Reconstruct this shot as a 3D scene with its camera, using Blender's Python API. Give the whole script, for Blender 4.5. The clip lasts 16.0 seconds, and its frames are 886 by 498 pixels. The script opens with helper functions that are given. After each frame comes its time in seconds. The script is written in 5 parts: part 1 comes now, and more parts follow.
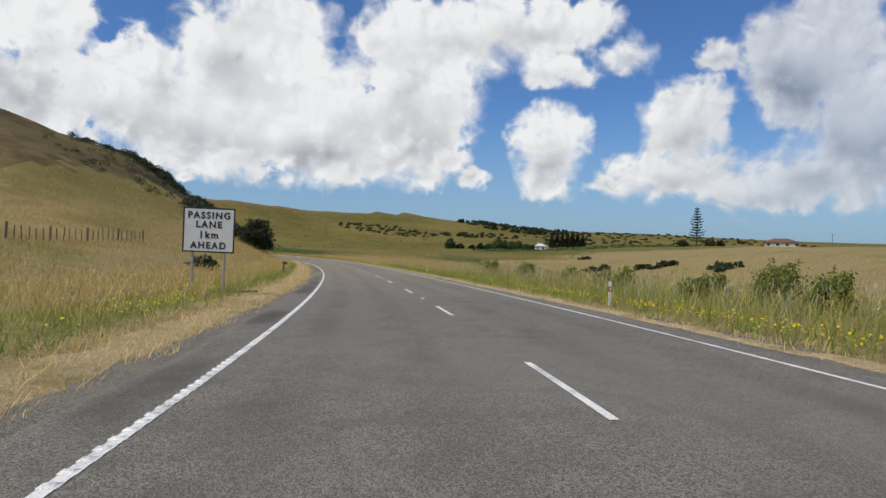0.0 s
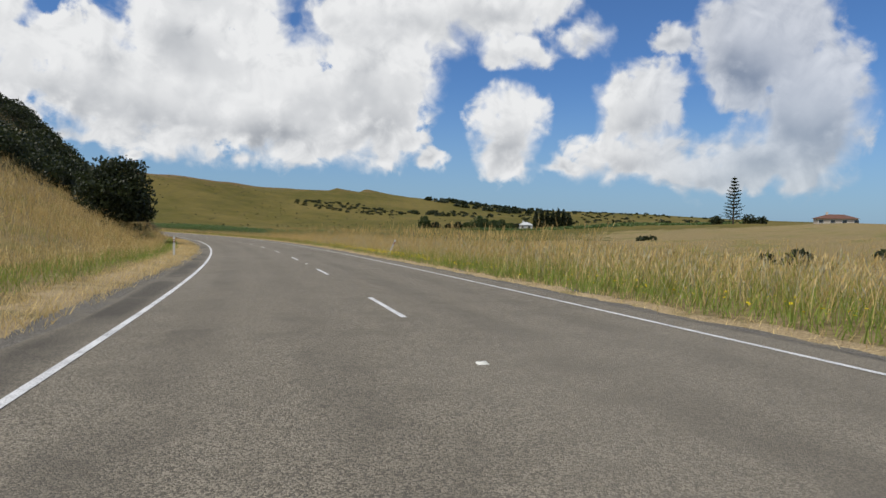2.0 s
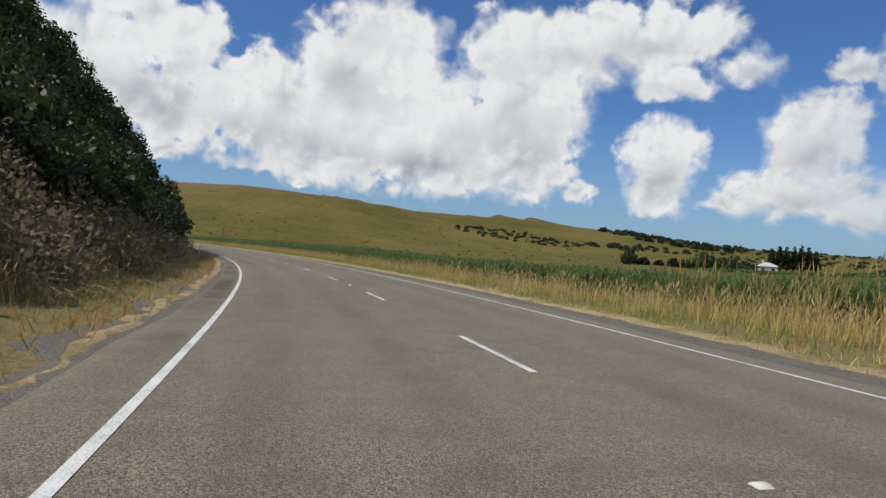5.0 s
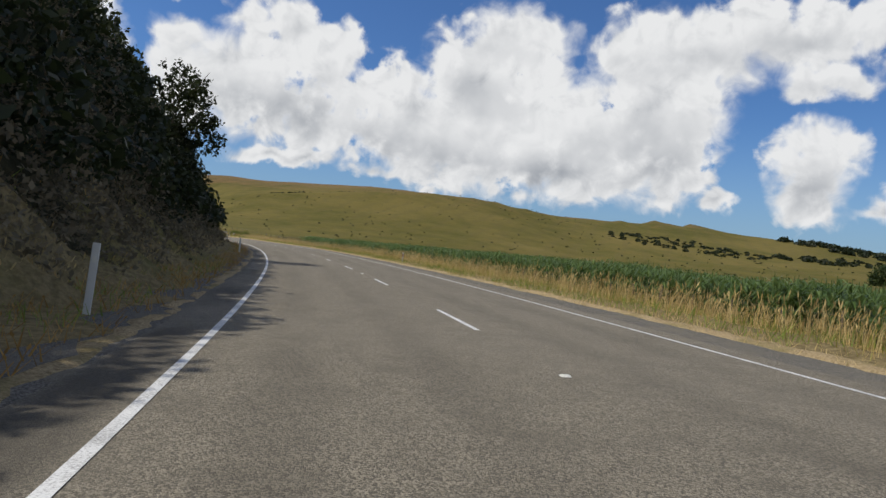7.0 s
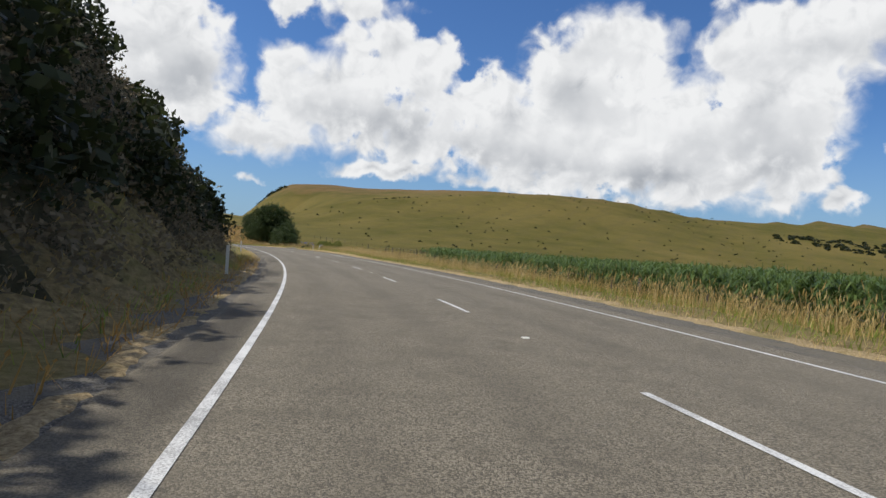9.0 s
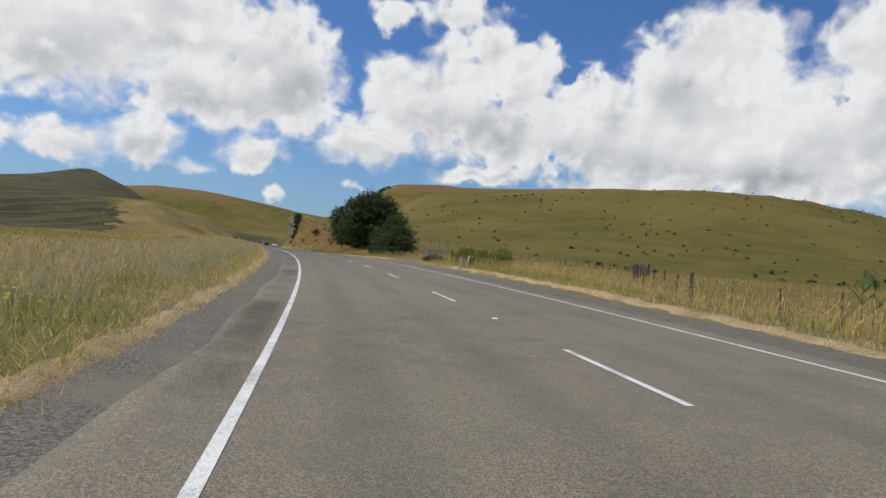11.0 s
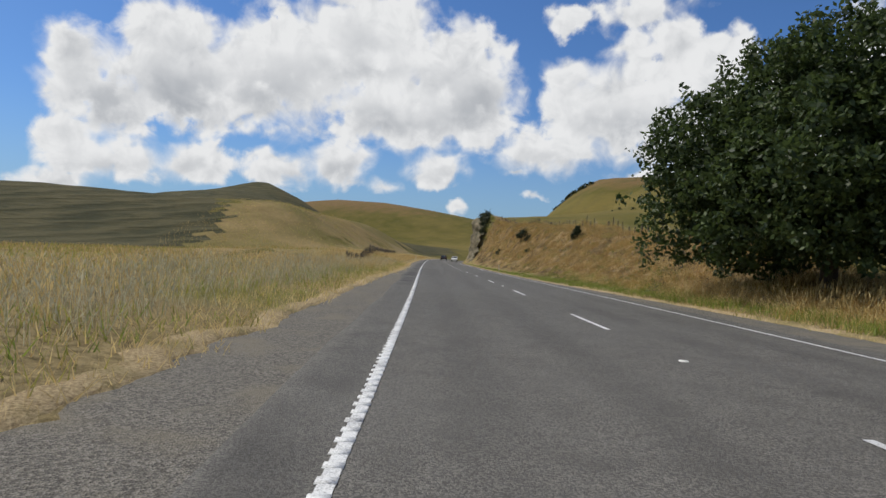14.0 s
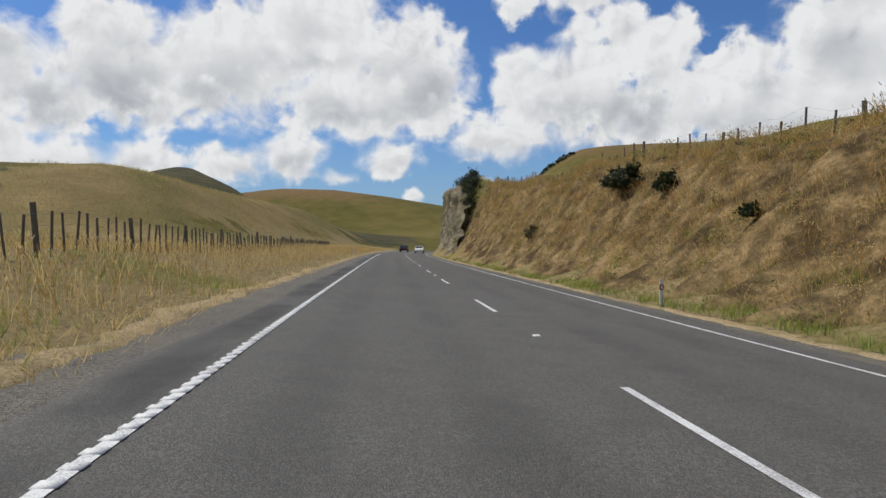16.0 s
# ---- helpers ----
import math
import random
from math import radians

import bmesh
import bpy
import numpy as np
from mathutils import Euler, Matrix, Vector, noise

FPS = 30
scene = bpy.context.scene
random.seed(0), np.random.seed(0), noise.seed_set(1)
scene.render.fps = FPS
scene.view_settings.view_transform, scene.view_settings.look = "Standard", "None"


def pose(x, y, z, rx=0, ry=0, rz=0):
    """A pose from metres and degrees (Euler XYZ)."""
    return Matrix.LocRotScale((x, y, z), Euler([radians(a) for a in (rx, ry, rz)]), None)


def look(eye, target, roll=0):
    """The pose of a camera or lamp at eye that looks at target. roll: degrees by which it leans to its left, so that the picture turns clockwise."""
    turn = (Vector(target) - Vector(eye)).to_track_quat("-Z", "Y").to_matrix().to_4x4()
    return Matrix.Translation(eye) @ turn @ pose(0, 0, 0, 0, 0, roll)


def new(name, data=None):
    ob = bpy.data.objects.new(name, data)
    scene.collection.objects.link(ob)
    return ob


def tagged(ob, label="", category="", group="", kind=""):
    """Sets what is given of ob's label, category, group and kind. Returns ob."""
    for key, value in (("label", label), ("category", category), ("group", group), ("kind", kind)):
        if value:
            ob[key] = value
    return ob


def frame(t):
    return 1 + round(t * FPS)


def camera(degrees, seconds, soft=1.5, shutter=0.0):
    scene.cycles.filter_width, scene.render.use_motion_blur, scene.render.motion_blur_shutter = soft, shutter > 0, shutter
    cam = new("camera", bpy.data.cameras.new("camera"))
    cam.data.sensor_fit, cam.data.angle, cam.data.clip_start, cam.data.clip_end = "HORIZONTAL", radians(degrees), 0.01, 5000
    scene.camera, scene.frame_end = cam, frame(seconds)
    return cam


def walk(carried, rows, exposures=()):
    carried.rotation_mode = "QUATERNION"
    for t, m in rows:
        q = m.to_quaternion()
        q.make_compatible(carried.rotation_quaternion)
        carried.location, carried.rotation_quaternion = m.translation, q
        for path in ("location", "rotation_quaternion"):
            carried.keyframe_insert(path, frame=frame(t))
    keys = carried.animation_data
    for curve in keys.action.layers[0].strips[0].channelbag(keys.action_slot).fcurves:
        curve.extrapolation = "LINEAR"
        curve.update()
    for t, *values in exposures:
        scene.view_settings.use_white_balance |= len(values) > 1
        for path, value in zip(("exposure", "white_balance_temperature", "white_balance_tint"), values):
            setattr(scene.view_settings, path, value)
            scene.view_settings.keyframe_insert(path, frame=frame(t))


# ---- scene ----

# camera: seconds, x, y, z, yaw, pitch, roll
ROWS = [
    (0, -2.18, 9.85, 1.02, -2.35, -0.75, 1.07),
    (0.5, -3.24, 24.01, 0.55, -2.72, -1.10, 2.29),
    (1, -4.72, 38.04, 0.10, -4.59, -2.09, 2.70),
    (1.5, -6.35, 51.87, -0.31, -4.98, -2.55, -0.90),
    (2, -8.33, 65.16, -0.68, -6.08, -2.41, 1.08),
    (2.5, -10.42, 78.21, -0.95, -5.76, -3.03, 2.97),
    (3, -13.27, 91.76, -1.27, -5.08, -1.96, 3.13),
    (3.5, -16.62, 105.14, -1.49, -0.65, -2.44, 3.68),
    (4, -20.38, 118.34, -1.71, 0.79, -0.50, 4.48),
    (4.5, -24.50, 131.43, -1.92, 4.00, -0.03, 3.17),
    (5, -28.92, 144.53, -2.13, 6.78, -0.06, 3.45),
    (5.5, -33.88, 157.56, -2.33, 9.57, -0.09, 3.73),
    (6, -39.38, 170.48, -2.51, 12.35, -0.12, 4.00),
    (6.5, -45.45, 183.27, -2.66, 15.13, -0.15, 4.28),
    (7, -52.10, 195.91, -2.79, 17.92, -0.18, 4.56),
    (7.5, -59.16, 208.46, -2.87, 20.85, -0.44, 4.42),
    (8, -66.75, 220.70, -2.93, 22.26, -0.83, 3.51),
    (8.5, -74.86, 232.49, -2.97, 23.49, -0.11, 3.14),
    (9, -83.16, 243.48, -2.99, 26.85, 0.04, 3.56),
    (9.5, -91.79, 254.50, -3.00, 29.08, 0.02, 3.61),
    (10, -101.00, 265.33, -3.02, 31.31, 0.01, 3.66),
    (10.5, -110.71, 275.88, -3.03, 33.53, -0.01, 3.71),
    (11, -120.82, 286.10, -3.04, 35.76, -0.02, 3.76),
    (11.5, -131.18, 295.96, -3.04, 37.99, -0.04, 3.81),
    (12, -141.47, 305.43, -3.02, 41.79, 0.94, 3.01),
    (12.5, -151.23, 313.98, -3.08, 44.27, 0.60, 1.79),
    (13, -161.36, 322.06, -3.09, 45.51, 1.51, 2.43),
    (13.5, -172.22, 330.70, -3.13, 49.96, 3.84, 2.18),
    (14, -183.90, 340.02, -3.33, 52.00, 0.04, 2.13),
    (14.5, -195.47, 349.29, -3.47, 50.79, -1.47, 1.99),
    (15, -207.07, 358.34, -3.64, 48.91, -0.43, 2.44),
    (15.5, -218.65, 367.22, -3.76, 48.26, -1.55, 1.06),
    (16, -230.55, 376.09, -3.92, 48.23, -0.88, -0.24),
]


def view(x, y, z, yaw, pitch, roll):
    return pose(x, y, z, 90 + pitch, 0, yaw) @ pose(0, 0, 0, 0, 0, roll)


cam = camera(69.5, 16.0, soft=1.5)
walk(cam, [(t, view(*rest)) for t, *rest in ROWS], [(0, -0.28), (3, -0.34), (7, -0.36), (8.5, -0.24), (11.5, -0.36), (16, -0.36)])

# ---- light and sky ----
SUN_AZ, SUN_EL = 116.0, 54.0      # degrees to the left of +y, and above the horizon
az_, el_ = radians(SUN_AZ), radians(SUN_EL)
sun_way = Vector((-math.sin(az_) * math.cos(el_), math.cos(az_) * math.cos(el_), math.sin(el_)))
sun = new("sun", bpy.data.lights.new("sun", "SUN"))
sun.data.energy, sun.data.angle, sun.data.color = 4.4, radians(0.53), (1.0, 0.95, 0.86)
sun.matrix_world = look((0, 0, 200), Vector((0, 0, 200)) - sun_way)

# cumulus: azimuth to the left of +y, elevation, half width, half height, in degrees
CLOUD_NEAR = [
    (30.4, 11.8, 3.9, 4.9), (23.9, 11.0, 6.1, 5.2), (14.3, 14.2, 6.9, 6.3), (15.6, 9.0, 11.8, 4.0), (9.0, 8.0, 9.6, 3.4), (0.1, 11.7, 5.8, 7.2), (2.7, 17.7, 3.5, 2.7),
    (-2.8, 17.9, 6.5, 3.2), (-9.3, 18.8, 7.4, 3.1), (-12.1, 14.8, 3.4, 1.3), (7.1, 11.0, 5.9, 5.3), (13.9, 18.7, 6.0, 2.6), (-4.8, 5.5, 1.3, 0.8), (19.8, 4.9, 0.7, 0.4),
    (-18.1, 16.0, 2.0, 1.3), (-25.3, 15.4, 1.6, 1.2), (-11.5, 7.9, 3.2, 4.2), (-22.8, 10.0, 3.8, 3.9), (-22.0, 6.1, 4.9, 2.1), (-16.9, 5.2, 1.9, 0.6), (-32.1, 14.5, 5.3, 5.3),
    (-31.6, 5.6, 4.6, 2.6), (-35.6, 9.2, 3.9, 6.2), (-28.0, 4.4, 4.9, 1.6),
]
CLOUD_FAR = [
    (50.4, 13.7, 4.5, 4.6), (53.1, 15.4, 2.4, 2.5), (43.0, 9.0, 5.1, 1.9), (41.5, 15.5, 2.6, 1.4), (38.4, 13.1, 5.3, 3.3), (32.3, 17.9, 2.1, 2.2), (34.9, 12.9, 5.9, 5.2),
    (29.0, 14.8, 4.5, 3.3), (27.7, 18.2, 1.1, 0.7), (34.0, 6.7, 3.7, 0.7), (36.2, 17.5, 2.2, 1.1), (35.4, 20.3, 4.4, 0.6), (41.3, 19.6, 1.9, 1.0), (45.4, 7.5, 0.9, 0.4),
    (44.1, 5.2, 1.0, 0.4), (30.5, 6.7, 2.5, 0.7), (24.4, 5.9, 3.0, 0.7),
]
CLOUD_LAST = [
    (56.7, 11.9, 10.3, 3.0), (60.9, 16.9, 8.6, 4.5), (51.8, 15.8, 5.3, 4.7), (48.0, 14.5, 2.0, 3.1), (67.4, 14.9, 6.8, 5.3), (74.7, 13.4, 5.3, 5.1), (80.5, 11.6, 4.0, 4.1),
    (80.0, 6.2, 4.8, 2.0), (73.2, 6.5, 3.4, 1.9), (66.6, 6.6, 3.2, 1.6), (61.4, 7.2, 2.8, 2.2), (52.7, 7.3, 3.0, 1.6), (57.2, 5.4, 1.4, 0.6), (51.1, 3.7, 1.1, 0.7),
    (82.1, 14.2, 2.5, 2.0), (59.0, 19.4, 5.4, 2.2), (74.9, 17.2, 4.1, 2.1), (82.9, 7.9, 2.1, 1.6), (83.5, 4.1, 2.7, 0.9), (80.5, 20.6, 3.5, 1.7), (60.7, 22.7, 5.3, 3.6),
    (40.4, 23.9, 6.3, 2.0), (35.6, 20.3, 3.6, 1.4), (42.3, 19.6, 1.2, 1.2),
]


class Nodes:
    """Short hand for building a node tree."""

    def __init__(self, tree):
        self.tree = tree
        tree.nodes.clear()

    def put(self, kind, ins=(), **props):
        n = self.tree.nodes.new(kind)
        for key, value in props.items():
            setattr(n, key, value)
        for key, value in dict(ins).items():
            if isinstance(value, bpy.types.NodeSocket):
                self.tree.links.new(value, n.inputs[key])
            else:
                n.inputs[key].default_value = value
        return n

    def math(self, op, a, b=0.0, c=0.0, clamp=False):
        return self.put("ShaderNodeMath", {0: a, 1: b, 2: c}, operation=op, use_clamp=clamp).outputs[0]

    def vec(self, op, a, b=(0, 0, 0)):
        return self.put("ShaderNodeVectorMath", {0: a, 1: b}, operation=op).outputs[0]

    def noise(self, vector, scale, detail=5.0, rough=0.55, out="Fac", **ins):
        return self.put("ShaderNodeTexNoise", {"Vector": vector, "Scale": scale, "Detail": detail, "Roughness": rough, **ins}).outputs[out]

    def smooth(self, value, lo, hi, to_lo=0.0, to_hi=1.0):
        return self.put("ShaderNodeMapRange", {"Value": value, "From Min": lo, "From Max": hi, "To Min": to_lo, "To Max": to_hi},
                        interpolation_type="SMOOTHSTEP").outputs[0]

    def mix(self, fac, a, b, blend="MIX"):
        return self.put("ShaderNodeMix", {0: fac, 6: a, 7: b}, data_type="RGBA", blend_type=blend).outputs[2]


def rgb(r, g, b):
    return (r, g, b, 1.0)


world = bpy.data.worlds.new("sky")
scene.world = world
world.use_nodes = True
N = Nodes(world.node_tree)
way = N.put("ShaderNodeTexCoord").outputs["Generated"]
sky = N.put("ShaderNodeTexSky", sky_type="NISHITA", sun_disc=False, sun_elevation=el_, sun_rotation=-az_, altitude=100.0,
            air_density=1.0, dust_density=0.6, ozone_density=1.6).outputs[0]
xyz = N.put("ShaderNodeSeparateXYZ", {0: way})
azim = N.math("MULTIPLY", N.math("ARCTAN2", N.math("MULTIPLY", xyz.outputs[0], -1.0), xyz.outputs[1]), 180 / math.pi)
elev = N.math("MULTIPLY", N.math("ARCSINE", xyz.outputs[2]), 180 / math.pi)
flat = N.put("ShaderNodeCombineXYZ", {0: azim, 1: elev, 2: 0.0}).outputs[0]
# billows: the outlines are pushed about by noise of several sizes
big_push = N.put("ShaderNodeVectorMath", {0: N.vec("SUBTRACT", N.noise(flat, 0.16, 2.0, 0.5, "Color"), (0.5, 0.5, 0.5)), "Scale": 2.8}, operation="SCALE").outputs[0]
fine_push = N.put("ShaderNodeVectorMath", {0: N.vec("SUBTRACT", N.noise(flat, 0.55, 7.0, 0.52, "Color"), (0.5, 0.5, 0.5)), "Scale": 2.0}, operation="SCALE").outputs[0]
moved = N.vec("ADD", flat, N.vec("ADD", big_push, fine_push))
total, base = None, None
for (a, e, ra, re) in CLOUD_NEAR + CLOUD_FAR + CLOUD_LAST:
    q = N.put("ShaderNodeVectorMath", {0: N.vec("SUBTRACT", moved, (a, e, 0)), 1: (1 / ra, 1 / re, 1)}, operation="MULTIPLY").outputs[0]
    r = N.put("ShaderNodeVectorMath", {0: q}, operation="LENGTH").outputs["Value"]
    v = N.math("MULTIPLY", N.math("SUBTRACT", 1.0, r), min(1.0, 0.30 + 0.12 * min(ra, re)))
    total = v if total is None else N.put("ShaderNodeMath", {0: total, 1: v, 2: 0.18}, operation="SMOOTH_MAX").outputs[0]
# how high a place lies within the heap that it belongs to
for (a, e, ra, re) in CLOUD_NEAR + CLOUD_FAR + CLOUD_LAST:
    if min(ra, re) > 1.0:
        q = N.put("ShaderNodeVectorMath", {0: N.vec("SUBTRACT", moved, (a, e - 0.01, 0)), 1: (0.92 / ra, 0.92 / re, 1)}, operation="MULTIPLY").outputs[0]
        r = N.put("ShaderNodeVectorMath", {0: q}, operation="LENGTH").outputs["Value"]
        w = N.math("POWER", N.math("MAXIMUM", N.math("SUBTRACT", 1.25, r), 0.0), 2.0)
        up = N.put("ShaderNodeVectorMath", {0: q, "Scale": w}, operation="SCALE").outputs[0]
        both_ = N.put("ShaderNodeCombineXYZ", {0: N.put("ShaderNodeSeparateXYZ", {0: up}).outputs[1], 1: w, 2: 0.0}).outputs[0]
        base = both_ if base is None else N.vec("ADD", base, both_)
base, weight = N.put("ShaderNodeSeparateXYZ", {0: base}).outputs[:2]
base = N.math("DIVIDE", base, N.math("ADD", weight, 0.01))
# scattered cloud behind and above, out of the view
wide = N.noise(way, 2.6, 6.0, 0.58)
beyond = N.math("MAXIMUM", N.smooth(azim, 92.0, 115.0), N.math("MAXIMUM", N.smooth(azim, -60.0, -46.0, 1.0, 0.0), N.smooth(elev, 27.0, 42.0)))
extra = N.math("SUBTRACT", N.math("MULTIPLY", N.math("MULTIPLY", N.math("SUBTRACT", wide, 0.50), 5.0), beyond), N.math("MULTIPLY", N.math("SUBTRACT", 1.0, beyond), 2.0))
body = N.math("MAXIMUM", total, extra)


def puffs(shift):
    """Heaped relief of the cloud's face, seen a little way towards the sun."""
    return N.noise(N.vec("ADD", flat, (shift, shift * 1.1, 0.0)), 0.42, 6.0, 0.56, Distortion=0.6)


here = puffs(0.0)
ragged = N.math("ADD", N.math("ADD", body, 0.05), N.math("MULTIPLY", N.math("SUBTRACT", here, 0.5), 0.46))
wispy = N.smooth(N.noise(flat, 0.22, 3.0), 0.42, 0.62, 0.10, 0.40)
cover = N.put("ShaderNodeMapRange", {"Value": ragged, "From Min": -0.10, "From Max": wispy}, interpolation_type="SMOOTHSTEP").outputs[0]
thin = N.smooth(azim, -20.0, -32.0, 1.0, 0.78)
cover = N.math("MULTIPLY", cover, thin)
deep = N.smooth(body, 0.05, 0.6)
# bright heads towards the sun, soft grey hollows and flat grey bases
relief = N.math("SUBTRACT", puffs(0.55), here)
low = N.smooth(N.math("ADD", base, N.math("MULTIPLY", relief, 0.8)), -0.55, 0.30, 1.0, 0.0)
hollow = N.smooth(N.noise(flat, 0.11, 4.0, 0.5), 0.42, 0.68)
grey = N.math("ADD", N.math("MULTIPLY", low, N.math("ADD", 0.14, N.math("MULTIPLY", deep, 0.52))), N.math("MULTIPLY", N.math("MULTIPLY", hollow, deep), 0.34))
grey = N.math("ADD", grey, N.math("ADD", N.math("MULTIPLY", relief, 0.95), N.smooth(azim, -12.0, -34.0, 0.0, 0.28)))
grey = N.put("ShaderNodeClamp", {0: grey}).outputs[0]
cloud = N.mix(grey, rgb(10.3, 10.4, 10.5), rgb(3.4, 3.75, 4.3))
sky_c = N.mix(1.0, sky, rgb(0.56, 0.86, 1.28), "MULTIPLY")
sky_c = N.mix(N.smooth(elev, -2.0, 13.0, 0.66, 0.0), sky_c, rgb(3.5, 5.3, 7.4))
full = N.mix(cover, sky_c, cloud)
N.tree.links.new(N.put("ShaderNodeBackground", {"Color": full, "Strength": 0.1}).outputs[0], N.put("ShaderNodeOutputWorld").inputs[0])


# ---- materials ----
def material(name, build, rough=0.9, spec=0.2):
    m = bpy.data.materials.new(name)
    m.use_nodes = True
    g = Nodes(m.node_tree)
    bsdf = g.put("ShaderNodeBsdfPrincipled", {"Roughness": rough, "Specular IOR Level": spec})
    g.tree.links.new(bsdf.outputs[0], g.put("ShaderNodeOutputMaterial").inputs[0])
    g.bsdf = bsdf
    g.place = g.put("ShaderNodeNewGeometry").outputs["Position"]
    build(g)
    return m


def link(g, socket, name):
    g.tree.links.new(socket, g.bsdf.inputs[name])


def bump(g, height, strength, distance=0.02):
    link(g, g.put("ShaderNodeBump", {"Height": height, "Strength": strength, "Distance": distance}).outputs[0], "Normal")


def plain(name, colour, rough=0.6, metal=0.0, wear=0.12, grain=18.0, spec=0.35):
    def build(g):
        n = g.noise(g.place, grain, 6.0)
        n2 = g.noise(g.place, grain * 0.12, 3.0)
        c = g.mix(g.math("MULTIPLY", n, wear * 2), rgb(*colour), rgb(*(v * 0.55 for v in colour)))
        c = g.mix(g.math("MULTIPLY", n2, wear * 1.6), c, rgb(*(v * 0.7 + 0.02 for v in colour)))
        link(g, c, "Base Color")
        link(g, g.smooth(n, 0.2, 0.8, rough * 0.8, min(1.0, rough * 1.15)), "Roughness")
        g.bsdf.inputs["Metallic"].default_value = metal
        bump(g, n, 0.12, 0.004)
    return material(name, build, rough, spec)


def asphalt(g):
    """Worn chip seal: pale and dark chips in bitumen, polished wheel tracks, old patches."""
    chips = g.put("ShaderNodeTexVoronoi", {"Vector": g.place, "Scale": 85.0})
    tone = g.put("ShaderNodeSeparateColor", {0: chips.outputs["Color"]}).outputs[0]
    fine = g.noise(g.place, 130.0, 3.0, 0.7)
    mid = g.noise(g.place, 1.7, 6.0, 0.62)
    big = g.noise(g.place, 0.10, 4.0)
    c = g.mix(g.smooth(tone, 0.15, 0.95), rgb(0.082, 0.075, 0.064), rgb(0.245, 0.226, 0.192))
    c = g.mix(g.smooth(fine, 0.4, 0.8, 0.0, 0.4), c, rgb(0.055, 0.050, 0.043))
    c = g.mix(g.smooth(mid, 0.42, 0.74, 0.0, 0.6), c, rgb(0.095, 0.087, 0.074))
    c = g.mix(g.smooth(big, 0.46, 0.60, 0.0, 0.35), c, rgb(0.17, 0.158, 0.138))
    across = g.put("ShaderNodeAttribute", attribute_name="across").outputs["Fac"]
    side = g.math("ABSOLUTE", g.math("SUBTRACT", g.math("ABSOLUTE", g.math("ADD", across, g.math("MULTIPLY", mid, 0.3))), 1.95))
    track = g.math("ABSOLUTE", g.math("SUBTRACT", side, 0.75))
    polish = g.math("MULTIPLY", g.smooth(track, 0.1, 0.5, 1.0, 0.0), g.smooth(g.noise(g.place, 0.35, 4.0), 0.3, 0.7, 0.05, 0.32))
    c = g.mix(polish, c, rgb(0.062, 0.057, 0.050))
    seal = g.smooth(g.math("ABSOLUTE", g.math("ADD", across, 4.25)), 0.15, 0.45, 1.0, 0.0)
    c = g.mix(g.math("MULTIPLY", seal, g.smooth(g.noise(g.place, 0.22, 4.0), 0.42, 0.62, 0.0, 0.7)), c, rgb(0.040, 0.037, 0.033))
    # the reseals differ: a pale brownish chip through the bend, darker seal before and after it
    along = g.put("ShaderNodeAttribute", attribute_name="along").outputs["Fac"]
    edge = g.math("ADD", along, g.math("MULTIPLY", g.math("SUBTRACT", mid, 0.5), 4.0))
    pale = g.math("MULTIPLY", g.smooth(edge, 28.0, 60.0), g.smooth(edge, 345.0, 392.0, 1.0, 0.0))
    c = g.mix(pale, c, g.mix(1.0, c, rgb(1.26, 1.20, 1.06), "MULTIPLY"))
    c = g.mix(g.smooth(edge, 385.0, 425.0), c, g.mix(1.0, c, rgb(0.72, 0.74, 0.77), "MULTIPLY"))
    link(g, c, "Base Color")
    bump(g, g.math("SUBTRACT", fine, chips.outputs["Distance"]), 0.6, 0.012)


def gravel(g):
    stone = g.put("ShaderNodeTexVoronoi", {"Vector": g.place, "Scale": 62.0})
    mid = g.noise(g.place, 1.1, 5.0)
    c = g.mix(g.smooth(stone.outputs["Color"], 0.2, 0.9), rgb(0.085, 0.078, 0.066), rgb(0.24, 0.22, 0.185))
    c = g.mix(g.smooth(mid, 0.45, 0.7, 0.0, 0.7), c, rgb(0.20, 0.175, 0.13))
    link(g, c, "Base Color")
    bump(g, stone.outputs["Distance"], 0.8, 0.02)


def road_paint(g):
    n = g.noise(g.place, 60.0, 5.0, 0.7)
    n2 = g.noise(g.place, 2.2, 4.0)
    c = g.mix(g.smooth(g.math("ADD", n, g.math("MULTIPLY", n2, 0.5)), 0.66, 0.96), rgb(0.70, 0.70, 0.68), rgb(0.26, 0.255, 0.245))
    link(g, c, "Base Color")
    bump(g, n, 0.3, 0.006)


